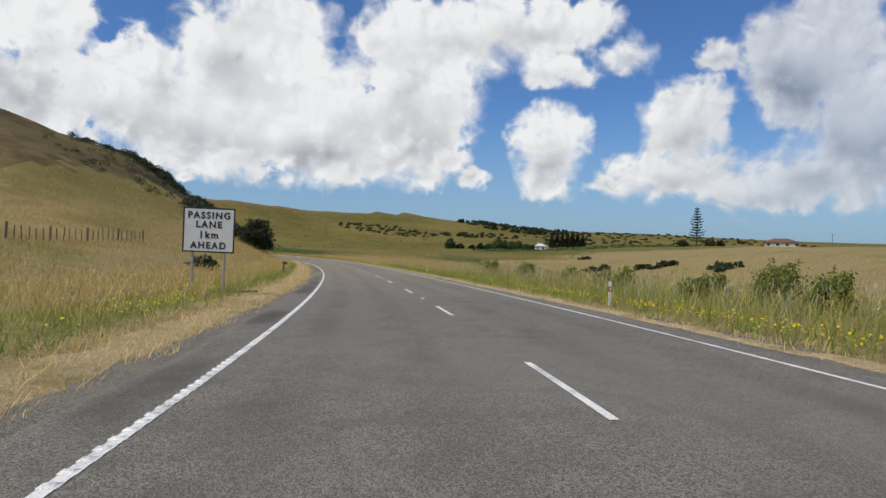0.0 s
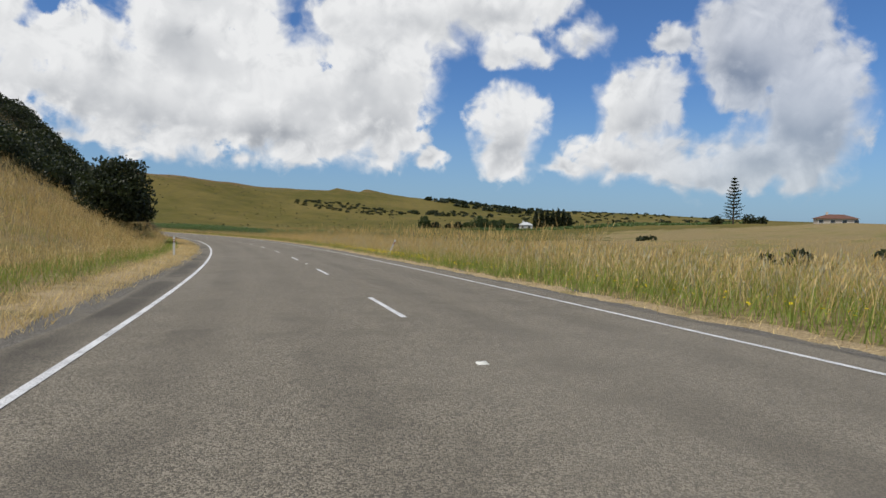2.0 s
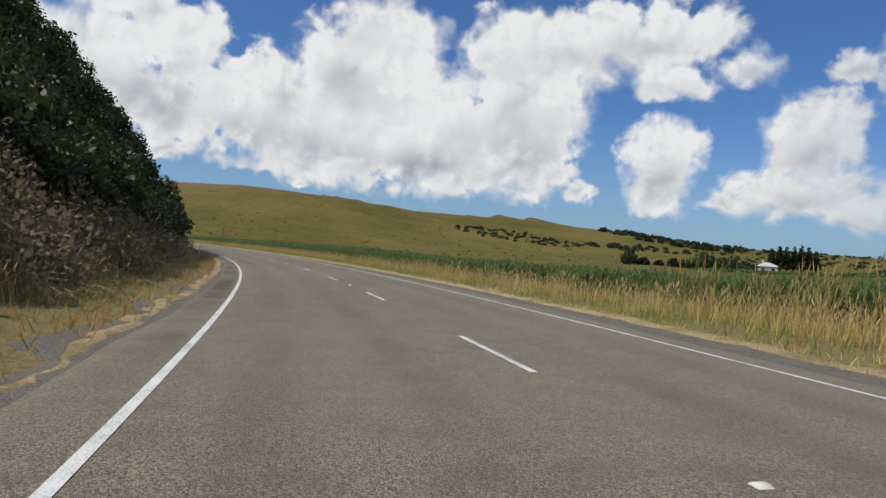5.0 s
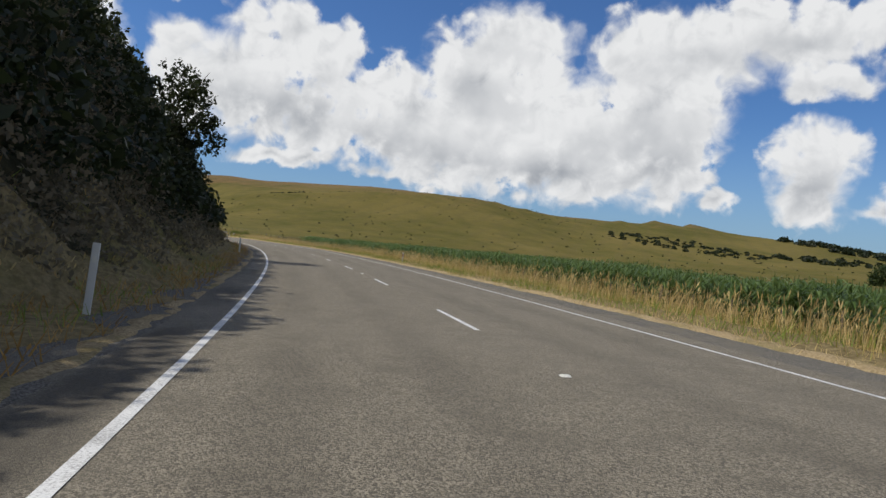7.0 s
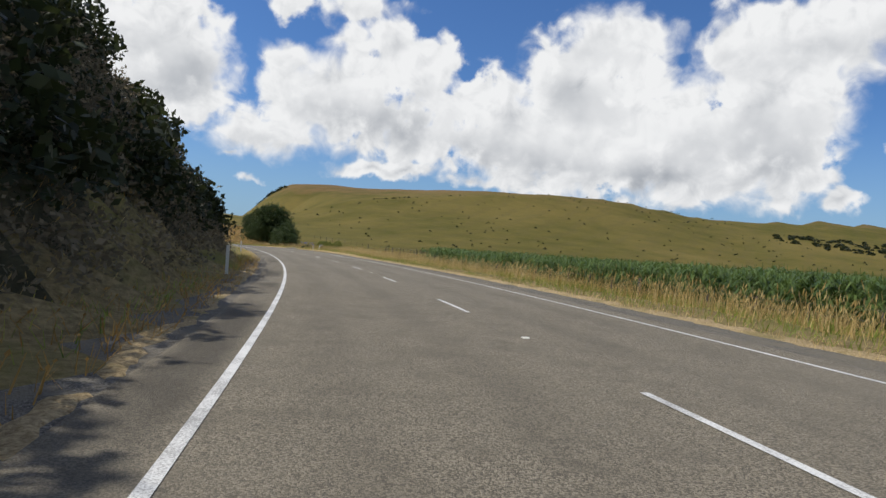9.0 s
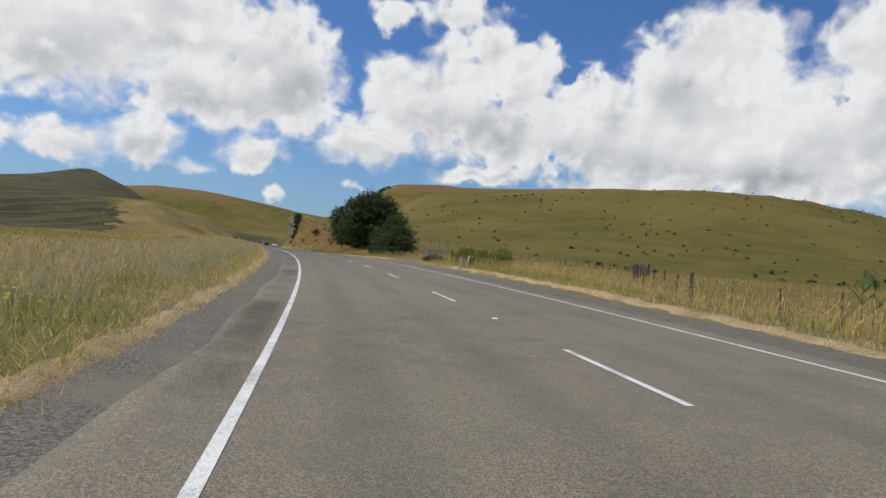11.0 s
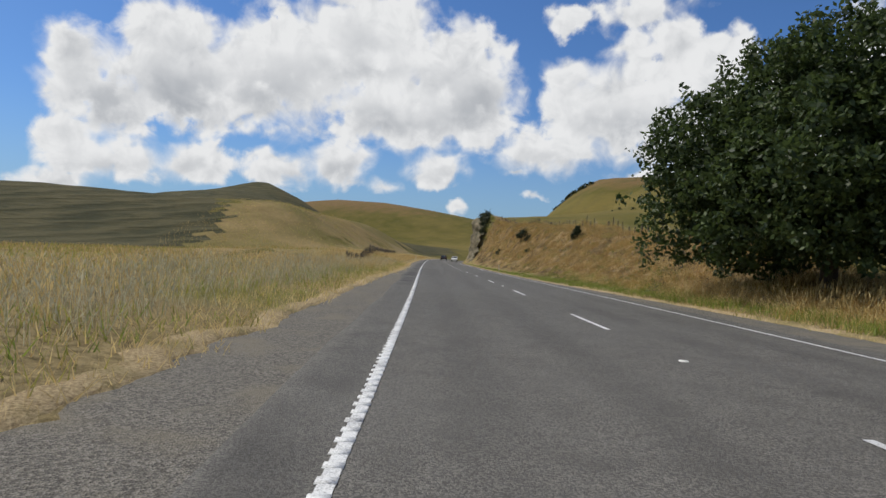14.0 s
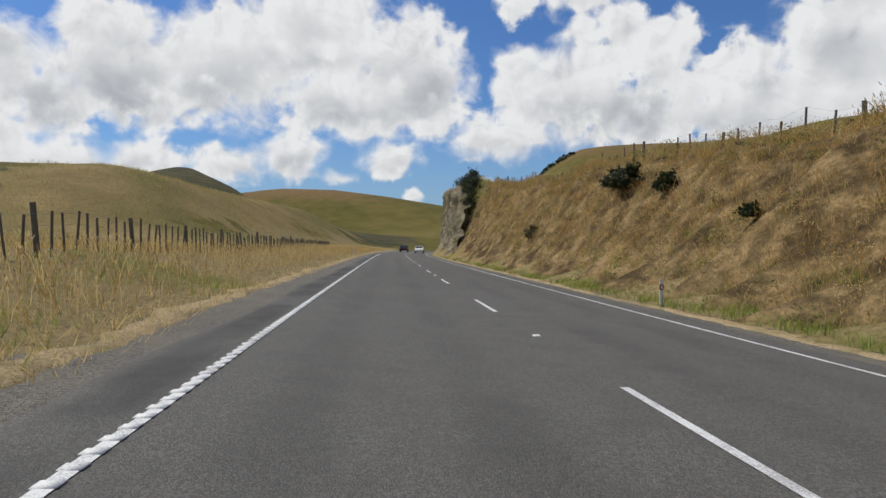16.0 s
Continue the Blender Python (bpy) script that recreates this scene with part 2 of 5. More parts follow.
def pasture(g):
    """Grazed hill grass: green-gold, with drier crowns, sheep tracks and worn soil."""
    big = g.noise(g.place, 0.011, 5.0, 0.6)
    mid = g.noise(g.place, 0.07, 6.0, 0.62)
    fine = g.noise(g.place, 1.6, 6.0, 0.7)
    z = g.put("ShaderNodeSeparateXYZ", {0: g.place}).outputs[2]
    track = g.put("ShaderNodeTexWave", {"Vector": g.vec("MULTIPLY", g.place, (0.02, 0.02, 0.55)), "Scale": 1.3, "Distortion": 5.0, "Detail": 3.0}).outputs["Fac"]
    c = g.mix(g.smooth(mid, 0.3, 0.72), rgb(0.078, 0.076, 0.014), rgb(0.142, 0.113, 0.028))
    c = g.mix(g.smooth(big, 0.42, 0.66, 0.0, 0.75), c, rgb(0.185, 0.14, 0.042))
    c = g.mix(g.smooth(g.math("ADD", z, g.math("MULTIPLY", mid, 30.0)), 41.0, 58.0, 0.0, 0.75), c, rgb(0.20, 0.115, 0.06))
    c = g.mix(g.smooth(track, 0.72, 0.95, 0.0, 0.35), c, rgb(0.12, 0.095, 0.035))
    c = g.mix(g.smooth(fine, 0.35, 0.75, 0.0, 0.5), c, rgb(0.09, 0.085, 0.025))
    link(g, c, "Base Color")
    bump(g, g.math("ADD", fine, g.math("MULTIPLY", mid, 3.0)), 0.6, 0.3)


def dry_slope(g):
    """Dry tan hill grass with green hollows."""
    big = g.noise(g.place, 0.022, 5.0, 0.6)
    mid = g.noise(g.place, 0.12, 6.0, 0.65)
    fine = g.noise(g.place, 1.8, 6.0, 0.7)
    c = g.mix(g.smooth(mid, 0.3, 0.7), rgb(0.21, 0.15, 0.06), rgb(0.32, 0.235, 0.105))
    c = g.mix(g.smooth(big, 0.42, 0.60, 0.0, 0.7), c, rgb(0.135, 0.125, 0.036))
    c = g.mix(g.smooth(fine, 0.35, 0.75, 0.0, 0.5), c, rgb(0.12, 0.09, 0.035))
    link(g, c, "Base Color")
    bump(g, g.math("ADD", fine, g.math("MULTIPLY", mid, 2.0)), 0.7, 0.3)


def verge_soil(g):
    """Matted dry grass over soil, under the standing stalks."""
    mid = g.noise(g.place, 0.16, 5.0, 0.6)
    fine = g.noise(g.place, 6.0, 6.0, 0.7)
    patch = g.noise(g.place, 0.035, 3.0)
    c = g.mix(g.smooth(fine, 0.3, 0.7), rgb(0.14, 0.105, 0.048), rgb(0.34, 0.265, 0.13))
    c = g.mix(g.smooth(mid, 0.48, 0.68, 0.0, 0.75), c, rgb(0.15, 0.15, 0.035))
    c = g.mix(g.smooth(patch, 0.45, 0.65, 0.0, 0.5), c, rgb(0.26, 0.195, 0.085))
    link(g, c, "Base Color")
    bump(g, fine, 0.9, 0.12)


def straw_mat(g):
    """Short bleached grass lying along the edge of the seal."""
    fine = g.noise(g.place, 22.0, 6.0, 0.7)
    mid = g.noise(g.place, 0.9, 5.0, 0.6)
    c = g.mix(g.smooth(fine, 0.3, 0.7), rgb(0.23, 0.165, 0.085), rgb(0.58, 0.45, 0.26))
    c = g.mix(g.smooth(mid, 0.46, 0.68, 0.0, 0.6), c, rgb(0.17, 0.15, 0.05))
    link(g, c, "Base Color")
    bump(g, fine, 1.0, 0.05)


def shaded_pasture(g):
    """Close-grazed grey-green hill with stock-trodden terraces, darkened in its colour for cloud shadow."""
    mid = g.noise(g.place, 0.09, 6.0, 0.62)
    fine = g.noise(g.place, 1.3, 6.0, 0.7)
    track = g.put("ShaderNodeTexWave", {"Vector": g.vec("MULTIPLY", g.place, (0.03, 0.03, 0.8)), "Scale": 1.5, "Distortion": 4.0, "Detail": 3.0}).outputs["Fac"]
    # base tones kept dark: a cloud's shadow painted into the grass
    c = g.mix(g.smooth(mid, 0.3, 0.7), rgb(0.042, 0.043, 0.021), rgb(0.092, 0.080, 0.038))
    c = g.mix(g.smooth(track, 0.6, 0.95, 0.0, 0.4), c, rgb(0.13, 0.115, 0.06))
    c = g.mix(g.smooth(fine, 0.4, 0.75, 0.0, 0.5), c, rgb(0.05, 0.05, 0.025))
    link(g, c, "Base Color")
    bump(g, g.math("ADD", fine, g.math("MULTIPLY", track, 1.5)), 0.8, 0.35)


def bracken(g):
    """Rough brown fern and old grass on the upper slopes."""
    n = g.noise(g.place, 0.25, 7.0, 0.65)
    n2 = g.noise(g.place, 0.03, 4.0)
    c = g.mix(g.smooth(n, 0.35, 0.68), rgb(0.06, 0.042, 0.022), rgb(0.155, 0.105, 0.05))
    c = g.mix(g.smooth(n2, 0.45, 0.62, 0.0, 0.6), c, rgb(0.10, 0.095, 0.035))
    link(g, c, "Base Color")
    bump(g, n, 1.0, 0.6)


def bank_soil(g):
    """Crumbling clay bank with roots and old grass."""
    n = g.noise(g.place, 0.9, 7.0, 0.65)
    n2 = g.noise(g.place, 5.0, 6.0, 0.65)
    c = g.mix(g.smooth(n, 0.38, 0.66), rgb(0.075, 0.052, 0.026), rgb(0.36, 0.25, 0.12))
    c = g.mix(g.smooth(n2, 0.45, 0.7, 0.0, 0.7), c, rgb(0.12, 0.085, 0.035))
    link(g, c, "Base Color")
    bump(g, g.math("ADD", n, g.math("MULTIPLY", n2, 0.3)), 1.0, 0.5)


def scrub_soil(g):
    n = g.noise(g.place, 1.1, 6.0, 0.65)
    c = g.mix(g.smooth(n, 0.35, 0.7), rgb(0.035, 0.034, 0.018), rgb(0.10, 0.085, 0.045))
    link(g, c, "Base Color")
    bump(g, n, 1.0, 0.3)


def foliage(name, dark, light, rough=0.55, shine=0.3, shade=0.55):
    def build(g):
        rnd = g.put("ShaderNodeNewGeometry").outputs["Random Per Island"]
        n = g.noise(g.place, 0.9, 3.0)
        c = g.mix(rnd, rgb(*dark), rgb(*light))
        c = g.mix(g.smooth(n, 0.3, 0.7, 0.0, shade), c, rgb(*(v * 0.6 for v in dark)))
        link(g, c, "Base Color")
        tr = g.put("ShaderNodeBsdfTranslucent", {"Color": g.mix(0.5, c, rgb(*(v * 1.5 for v in light)))})
        add = g.put("ShaderNodeMixShader", {0: 0.28})
        g.tree.links.new(g.bsdf.outputs[0], add.inputs[1])
        g.tree.links.new(tr.outputs[0], add.inputs[2])
        out = [k for k in g.tree.nodes if k.type == "OUTPUT_MATERIAL"][0]
        g.tree.links.new(add.outputs[0], out.inputs[0])
    return material(name, build, rough, shine)


def rock(g):
    n = g.noise(g.place, 0.5, 8.0, 0.65)
    n2 = g.noise(g.vec("MULTIPLY", g.place, (1.0, 1.0, 3.0)), 1.6, 6.0, 0.6)
    c = g.mix(g.smooth(n, 0.35, 0.65), rgb(0.085, 0.075, 0.05), rgb(0.27, 0.23, 0.16))
    c = g.mix(g.smooth(n2, 0.5, 0.7, 0.0, 0.8), c, rgb(0.13, 0.115, 0.05))
    link(g, c, "Base Color")
    bump(g, g.math("ADD", n2, n), 1.0, 0.25)


M = {
    "asphalt": material("asphalt_chipseal", asphalt, 0.85, 0.3),
    "gravel": material("shoulder_gravel", gravel, 0.95, 0.2),
    "paint": material("road_paint", road_paint, 0.6, 0.4),
    "pasture": material("hill_pasture", pasture, 0.95, 0.1),
    "verge": material("verge_matted_grass", verge_soil, 0.95, 0.1),
    "straw_mat": material("bleached_mat", straw_mat, 0.95, 0.1),
    "dry_slope": material("dry_hill_grass", dry_slope, 0.95, 0.1),
    "bracken": material("brown_bracken", bracken, 0.95, 0.1),
    "shaded_pasture": material("cloud_shaded_hill", shaded_pasture, 0.95, 0.1),
    "bank_soil": material("clay_bank", bank_soil, 0.95, 0.1),
    "olive": foliage("olive_grass", (0.17, 0.165, 0.03), (0.42, 0.40, 0.10), 0.65, 0.15, 0.25),
    "scrub_soil": material("bush_floor", scrub_soil, 0.95, 0.1),
    "rock": material("cut_rock", rock, 0.95, 0.15),
    "dry": foliage("dry_grass", (0.34, 0.225, 0.075), (0.62, 0.46, 0.19), 0.7, 0.15, 0.25),
    "straw": foliage("straw_grass", (0.46, 0.33, 0.135), (0.74, 0.58, 0.28), 0.7, 0.15, 0.2),
    "green": foliage("green_grass", (0.12, 0.18, 0.03), (0.32, 0.38, 0.075), 0.6, 0.2, 0.3),
    "rust": foliage("rust_grass", (0.22, 0.12, 0.036), (0.58, 0.36, 0.115), 0.7, 0.15, 0.35),
    "weed": foliage("pale_seeding_weeds", (0.24, 0.22, 0.12), (0.56, 0.52, 0.36), 0.7, 0.15, 0.25),
    "bush": foliage("dark_bush_leaves", (0.014, 0.022, 0.010), (0.05, 0.062, 0.020), 0.5, 0.3),
    "tree": foliage("broad_tree_leaves", (0.014, 0.030, 0.008), (0.10, 0.14, 0.042), 0.52, 0.28),
    "twig": foliage("dead_twigs", (0.10, 0.085, 0.055), (0.30, 0.25, 0.165), 0.8, 0.1),
    "flax": foliage("flax_leaves", (0.05, 0.055, 0.02), (0.20, 0.16, 0.06), 0.45, 0.4),
    "fennel": foliage("fennel_leaves", (0.09, 0.115, 0.02), (0.24, 0.27, 0.06), 0.6, 0.2),
    "corn": foliage("maize_leaves", (0.045, 0.09, 0.02), (0.17, 0.24, 0.07), 0.45, 0.4),
    "flower": foliage("yellow_petals", (0.62, 0.46, 0.01), (0.80, 0.66, 0.03), 0.6, 0.2),
    "bark": plain("bark", (0.11, 0.085, 0.06), 0.95, 0.0, 0.5, 9.0, 0.1),
    "tar": plain("bitumen", (0.035, 0.034, 0.033), 0.7, 0.0, 0.3, 40.0, 0.3),
    "post": plain("weathered_post_wood", (0.17, 0.145, 0.115), 0.95, 0.0, 0.5, 14.0, 0.1),
    "roof": plain("terracotta_roof", (0.17, 0.085, 0.06), 0.8, 0.0, 0.3, 5.0, 0.2),
    "wall": plain("cream_render", (0.55, 0.48, 0.40), 0.85, 0.0, 0.15, 3.0, 0.2),
    "glass": plain("dark_window_glass", (0.02, 0.025, 0.03), 0.12, 0.0, 0.0, 3.0, 0.6),
    "tyre": plain("tyre_rubber", (0.02, 0.02, 0.02), 0.9, 0.0, 0.2, 30.0, 0.2),
    "car_dark": plain("dark_grey_car_paint", (0.03, 0.032, 0.036), 0.25, 0.2, 0.05, 3.0, 0.6),
    "car_white": plain("white_car_paint", (0.75, 0.75, 0.74), 0.25, 0.0, 0.03, 3.0, 0.6),
    "yellow": plain("yellow_plastic", (0.75, 0.42, 0.02), 0.5, 0.0, 0.1),
    "blue": foliage("blue_flower_heads", (0.14, 0.16, 0.42), (0.30, 0.32, 0.62), 0.6, 0.2),
    "wire": plain("fence_wire", (0.25, 0.25, 0.24), 0.5, 0.8, 0.1),
    "sign": plain("weathered_sign_white", (0.62, 0.63, 0.63), 0.45, 0.0, 0.3, 2.4, 0.4),
    "lens": plain("marker_lens", (0.70, 0.69, 0.62), 0.3, 0.0, 0.1),
    "white": plain("white_plastic", (0.66, 0.66, 0.62), 0.55, 0.0, 0.12),
    "red": plain("red_reflector", (0.27, 0.042, 0.03), 0.35, 0.0, 0.1),
    "black": plain("black_paint", (0.015, 0.015, 0.016), 0.5, 0.0, 0.1),
    "steel": plain("galvanised_steel", (0.42, 0.43, 0.43), 0.5, 0.7, 0.2),
}

# ---- the road's line ----
CURVE = [9.88, 7.52, 5.15, 2.75, 1.17, 1.57, 2.2, 2.13, 2.42, 2.63, 2.74, 2.94, 2.79, 2.33, 2.15, 2.65, 2.92, 2.63, 2.15, 1.75, 1.36, 1.33,
         1.09, 0.49, -0.06, -0.22, -0.1, -0.1, -0.2, -0.5, -1.2, -1.6, -1.8, -1.8, -1.8]       # per km, every 20 m from -40 m
LEVEL = [1.48, 0.0, -1.28, -2.3, -2.95, -3.57, -4.04, -4.22, -4.26, -4.32, -4.33, -4.58, -4.95, -5.51, -5.91, -6.34, -6.77, -7.2]  # every 40 m
LEFT_LINE, RIGHT_LINE, DASH_AT = -3.81, 3.56, 5.07
S = np.arange(-40.0, 640.5, 1.0)
kk = np.interp(S, np.arange(-40, 641, 20.0), CURVE) / 1000
TH = np.concatenate([[0], np.cumsum((kk[1:] + kk[:-1]) / 2)])
TH -= np.interp(0, S, TH)
RX = np.concatenate([[0], np.cumsum(-(np.sin(TH[1:]) + np.sin(TH[:-1])) / 2)])
RY = np.concatenate([[0], np.cumsum((np.cos(TH[1:]) + np.cos(TH[:-1])) / 2)])
RX -= np.interp(0, S, RX)
RY -= np.interp(0, S, RY)
lv = np.array(LEVEL)
lv = np.r_[2 * lv[0] - lv[1], lv, 2 * lv[-1] - lv[-2], 2 * lv[-1] - lv[-2]]
u_ = np.clip((S + 40) / 40, 0, 16.9999)
i_ = u_.astype(int)
u_ = u_ - i_
RZ = ((1 - u_) ** 3 * lv[i_] + (3 * u_**3 - 6 * u_**2 + 4) * lv[i_ + 1] + (-3 * u_**3 + 3 * u_**2 + 3 * u_ + 1) * lv[i_ + 2] + u_**3 * lv[i_ + 3]) / 6


def tilt(s, o):
    """Rise of the cross slope: the road leans to the right again where the long bend ends."""
    return -np.clip(o, -14, 14) * np.tan(np.radians(np.interp(s, [330, 400, 450, 475], [0, 0.4, 2.7, 3.2])))


def left_edge(s):
    """How far the seal and its gravel reach on the left before the grass."""
    return np.interp(s, [0, 45, 80, 105, 130, 145, 257, 277, 345, 368, 400, 413, 433, 445, 460, 478, 640], [5.1, 4.8, 5.0, 4.5, 4.9, 4.9, 4.5, 4.9, 5.45, 5.9, 6.2, 5.9, 5.6, 5.1, 5.0, 5.4, 5.5])


def right_edge(s):
    return np.interp(s, [0, 45, 74, 100, 143, 216, 258, 274, 325, 345, 370, 388, 396, 404, 420, 432, 445, 640], [4.5, 4.3, 4.6, 4.5, 5.1, 5.5, 5.3, 5.4, 5.5, 7.0, 7.6, 7.4, 6.6, 5.8, 5.9, 5.5, 4.7, 4.7])


def ease(x, a, b):
    t = np.clip((np.asarray(x, float) - a) / (b - a), 0, 1)
    return t * t * (3 - 2 * t)


def on_road(s, o):
    """x, y of the point s along and o to the right of the centre line, and the road's level there."""
    s = np.asarray(s, float)
    th = np.interp(s, S, TH)
    over = np.where(s > 640, s - 640, np.where(s < -40, s + 40, 0))
    return (np.interp(s, S, RX) - over * np.sin(th) + o * np.cos(th), np.interp(s, S, RY) + over * np.cos(th) + o * np.sin(th), np.interp(s, S, RZ) + tilt(s, o))


def to_road(x, y):
    """s and o of points x, y."""
    x, y = np.asarray(x, float).ravel(), np.asarray(y, float).ravel()
    s, o = np.empty(len(x)), np.empty(len(x))
    cs = S[::5]
    cx, cy = RX[::5], RY[::5]
    for i in range(0, len(x), 20000):
        j = slice(i, i + 20000)
        k = ((x[j, None] - cx) ** 2 + (y[j, None] - cy) ** 2).argmin(1)
        t = cs[k]
        for _ in range(2):
            px, py, _z = on_road(t, 0)
            th = np.interp(t, S, TH)
            t = t - (x[j] - px) * np.sin(th) + (y[j] - py) * np.cos(th)
        px, py, _z = on_road(t, 0)
        th = np.interp(t, S, TH)
        s[j], o[j] = t, (x[j] - px) * np.cos(th) + (y[j] - py) * np.sin(th)
    return s, o


def waves(x, y, size, seed):
    """Smooth uneven ground, about -1 to 1."""
    r = np.random.RandomState(seed)
    z = 0
    for n in range(7):
        a, p, f = r.rand() * 6.28, r.rand() * 6.28, (0.6 + 1.3 * r.rand()) / size
        z = z + np.sin((x * np.cos(a) + y * np.sin(a)) * f * 6.28 + p + 1.3 * np.sin((x * np.sin(a) - y * np.cos(a)) * f * 3.1))
    return z / 4.0


def hump(x, y, cx, cy, h, a, b, turn):
    c, s = math.cos(radians(turn)), math.sin(radians(turn))
    u, v = (x - cx) * c + (y - cy) * s, -(x - cx) * s + (y - cy) * c
    return h * np.exp(-((u / a) ** 2) - (v / b) ** 2)


CREST = [(150, 760, 5.5), (57, 780, 15.5), (-60, 815, 28.5), (-150, 830, 35), (-218, 787, 42.5), (-293, 719, 43), (-369, 690, 42.5), (-418, 667, 45), (-470, 640, 43), (-540, 620, 24), (-620, 640, 12)]


def crest_hill(x, y):
    """The long grazed hill across the valley, on the road's right."""
    best, wsum, hsum = np.full(x.shape, 1e9), 0.0, 0.0
    for (x0, y0, z0), (x1, y1, z1) in zip(CREST, CREST[1:]):
        dx, dy = x1 - x0, y1 - y0
        t = np.clip(((x - x0) * dx + (y - y0) * dy) / (dx * dx + dy * dy), 0, 1)
        d = np.hypot(x - x0 - t * dx, y - y0 - t * dy)
        best = np.minimum(best, d)
        w = 1 / (d + 12) ** 5
        wsum, hsum = wsum + w, hsum + w * (z0 + t * (z1 - z0))
    height = hsum / wsum
    run = np.interp(height, [14, 30, 46], [300, 320, 345])
    p = np.clip(1 - best / run, 0, 1)
    return (height + 5) * (p * p * (1.9 - 0.9 * p)) ** 0.87


def terrain(x, y, s=None, o=None):
    x, y = np.asarray(x, float), np.asarray(y, float)
    shape = x.shape
    x, y = x.ravel(), y.ravel()
    if s is None:
        s, o = to_road(x, y)
    level = np.interp(s, S, RZ) + tilt(s, o)
    along = ease(s, -300, -45) * (1 - ease(s, 645, 900))
    far = 1 - (1 - ease(np.abs(o), 40, 160)) * along
    flat_z = level * (1 - far) + -4.6 * far
    left, right = np.maximum(-o, 0), np.maximum(o, 0)
    z = 0.12 * ease(np.abs(o), 5.0, 7.5) + 0.10 * waves(x, y, 9, 3) * ease(np.abs(o), 6, 12)
    # steep bush-clad hill on the left
    toe = np.interp(s, [-40, 20, 60, 100, 130, 300, 330], [26, 20, 14, 9.5, 7.6, 7.6, 9])
    steep = np.interp(s, [-40, 0, 40, 80, 105, 125, 145, 165, 190, 215, 300], [0.15, 0.16, 0.18, 0.23, 0.36, 0.55, 0.8, 1.08, 1.17, 2.1, 2.1])
    top = np.interp(s, [-60, 60, 130, 170, 200, 250, 285, 303, 312, 325], [38, 39, 40, 40, 41, 34, 24, 13, 3.0, 0.0])
    u = np.maximum(left - toe, 0)
    cap = np.maximum(top, 0.01)
    z += cap * (1 - np.exp(-steep * u / cap)) * (1 - ease(left, 170, 420)) * ease(s, -300, -100) * (1 - 0.12 * ease(left, 20, 46) * ease(s, 150, 200))
    z += 0.9 * waves(x, y, 38, 5) * ease(left, 14, 40) * ease(top, 0, 10)
    z += np.interp(s, [440, 455, 464, 479, 490, 530, 600], [0, -0.3, -0.4, 0.65, 0.4, 0.45, 0.2]) * ease(left, 6.5, 9.5) * (1 - ease(left, 20, 40))
    # open ground on the left further on, and the rolling hills beyond it
    z += ease(s, 501, 556) * 11.9 * ease(left, 13, 41) * (1 - ease(s, 640, 720)) * (1 - ease(left, 95, 190))
    away = 1 - (1 - ease(np.abs(o), 25, 150)) * along
    z += away * (hump(x, y, -605, 517, 22.5, 48, 31.6, 12) + hump(x, y, -580, 470, 29.5, 200, 71, 8))
    z += away * (hump(x, y, -820, 700, 48.8, 230, 97, 30) + hump(x, y, -780, 300, 20, 240, 110, 10) + hump(x, y, -1150, 820, 56, 420, 200, 40))
    # right: the grazed hill, a field with its gully, and the cut bank
    z += crest_hill(x, y) * np.maximum(ease(right, 14, 90), ease(s, 650, 760) * ease(o, -5, 70))
    limit = np.interp(right, [60, 200], [100, 250])
    z += ease(right, 40, 95) * (1 - ease(s, limit - 50, limit + 60)) * (4.9 + 0.7 * waves(x, y, 120, 8)) * (1 - ease(right, 330, 600)) * ease(s, -300, -100)
    z += -1.6 * np.exp(-(((right - 38) / 14) ** 2)) * (1 - ease(s, 200, 300))
    z += hump(x, y, 330, 860, 15, 420, 170, -12) + hump(x, y, 560, 420, 12, 300, 160, 60)
    z += hump(x, y, -215, 640, 8.2, 110, 90, 0) * ease(right, 30, 120) - hump(x, y, -290, 505, 3.2, 70, 40, 30) * ease(right, 20, 60)
    z += hump(x, y, -390, 330, 2.2, 60, 60, 0) * ease(left, 30, 90)
    bank = np.interp(s, [405, 425, 440, 460, 490, 534, 560, 591, 612, 640], [0, 0.9, 2.8, 4.4, 6.3, 8.6, 11.6, 14.0, 9.5, 2])
    z -= 0.95 * ease(right, 7.5, 11.5) * ease(s, 130, 190) * (1 - ease(s, 325, 360)) * (1 - ease(right, 60, 120))
    face = np.interp(s, [400, 470, 540, 570], [8.5, 7.0, 5.0, 3.4])
    foot = np.interp(s, [400, 440, 640], [8.0, 5.9, 6.2])
    z += bank * ease(right, foot, foot + face) * (1 - 0.5 * ease(right, 40, 160)) * (1 - ease(s, 640, 700))
    z += (0.55 * waves(x, y, 4, 11) * waves(x, y, 7, 14) + 0.4 * waves(x, y, 4.5, 19) + 0.45 * waves(x, y, 14, 12)) * ease(bank, 1, 4) * ease(right, foot + 0.8, foot + 3) * (1 - ease(right, foot + face, foot + face + 6))
    z += 0.35 * waves(x, y, 60, 13) * ease(np.abs(o), 60, 160) + 4.0 * waves(x, y, 420, 17) * ease(np.hypot(x + 100, y - 300), 900, 1800)
    # nothing rises through the bed of the road
    z *= 1 - (1 - ease(np.abs(o), 4.8, 8.4)) * along
    edge = np.where(o < 0, left_edge(s), right_edge(s))
    z -= 0.26 * (1 - ease(np.abs(o), edge - 1.5, edge + 0.35)) * along
    return (flat_z + z).reshape(shape)


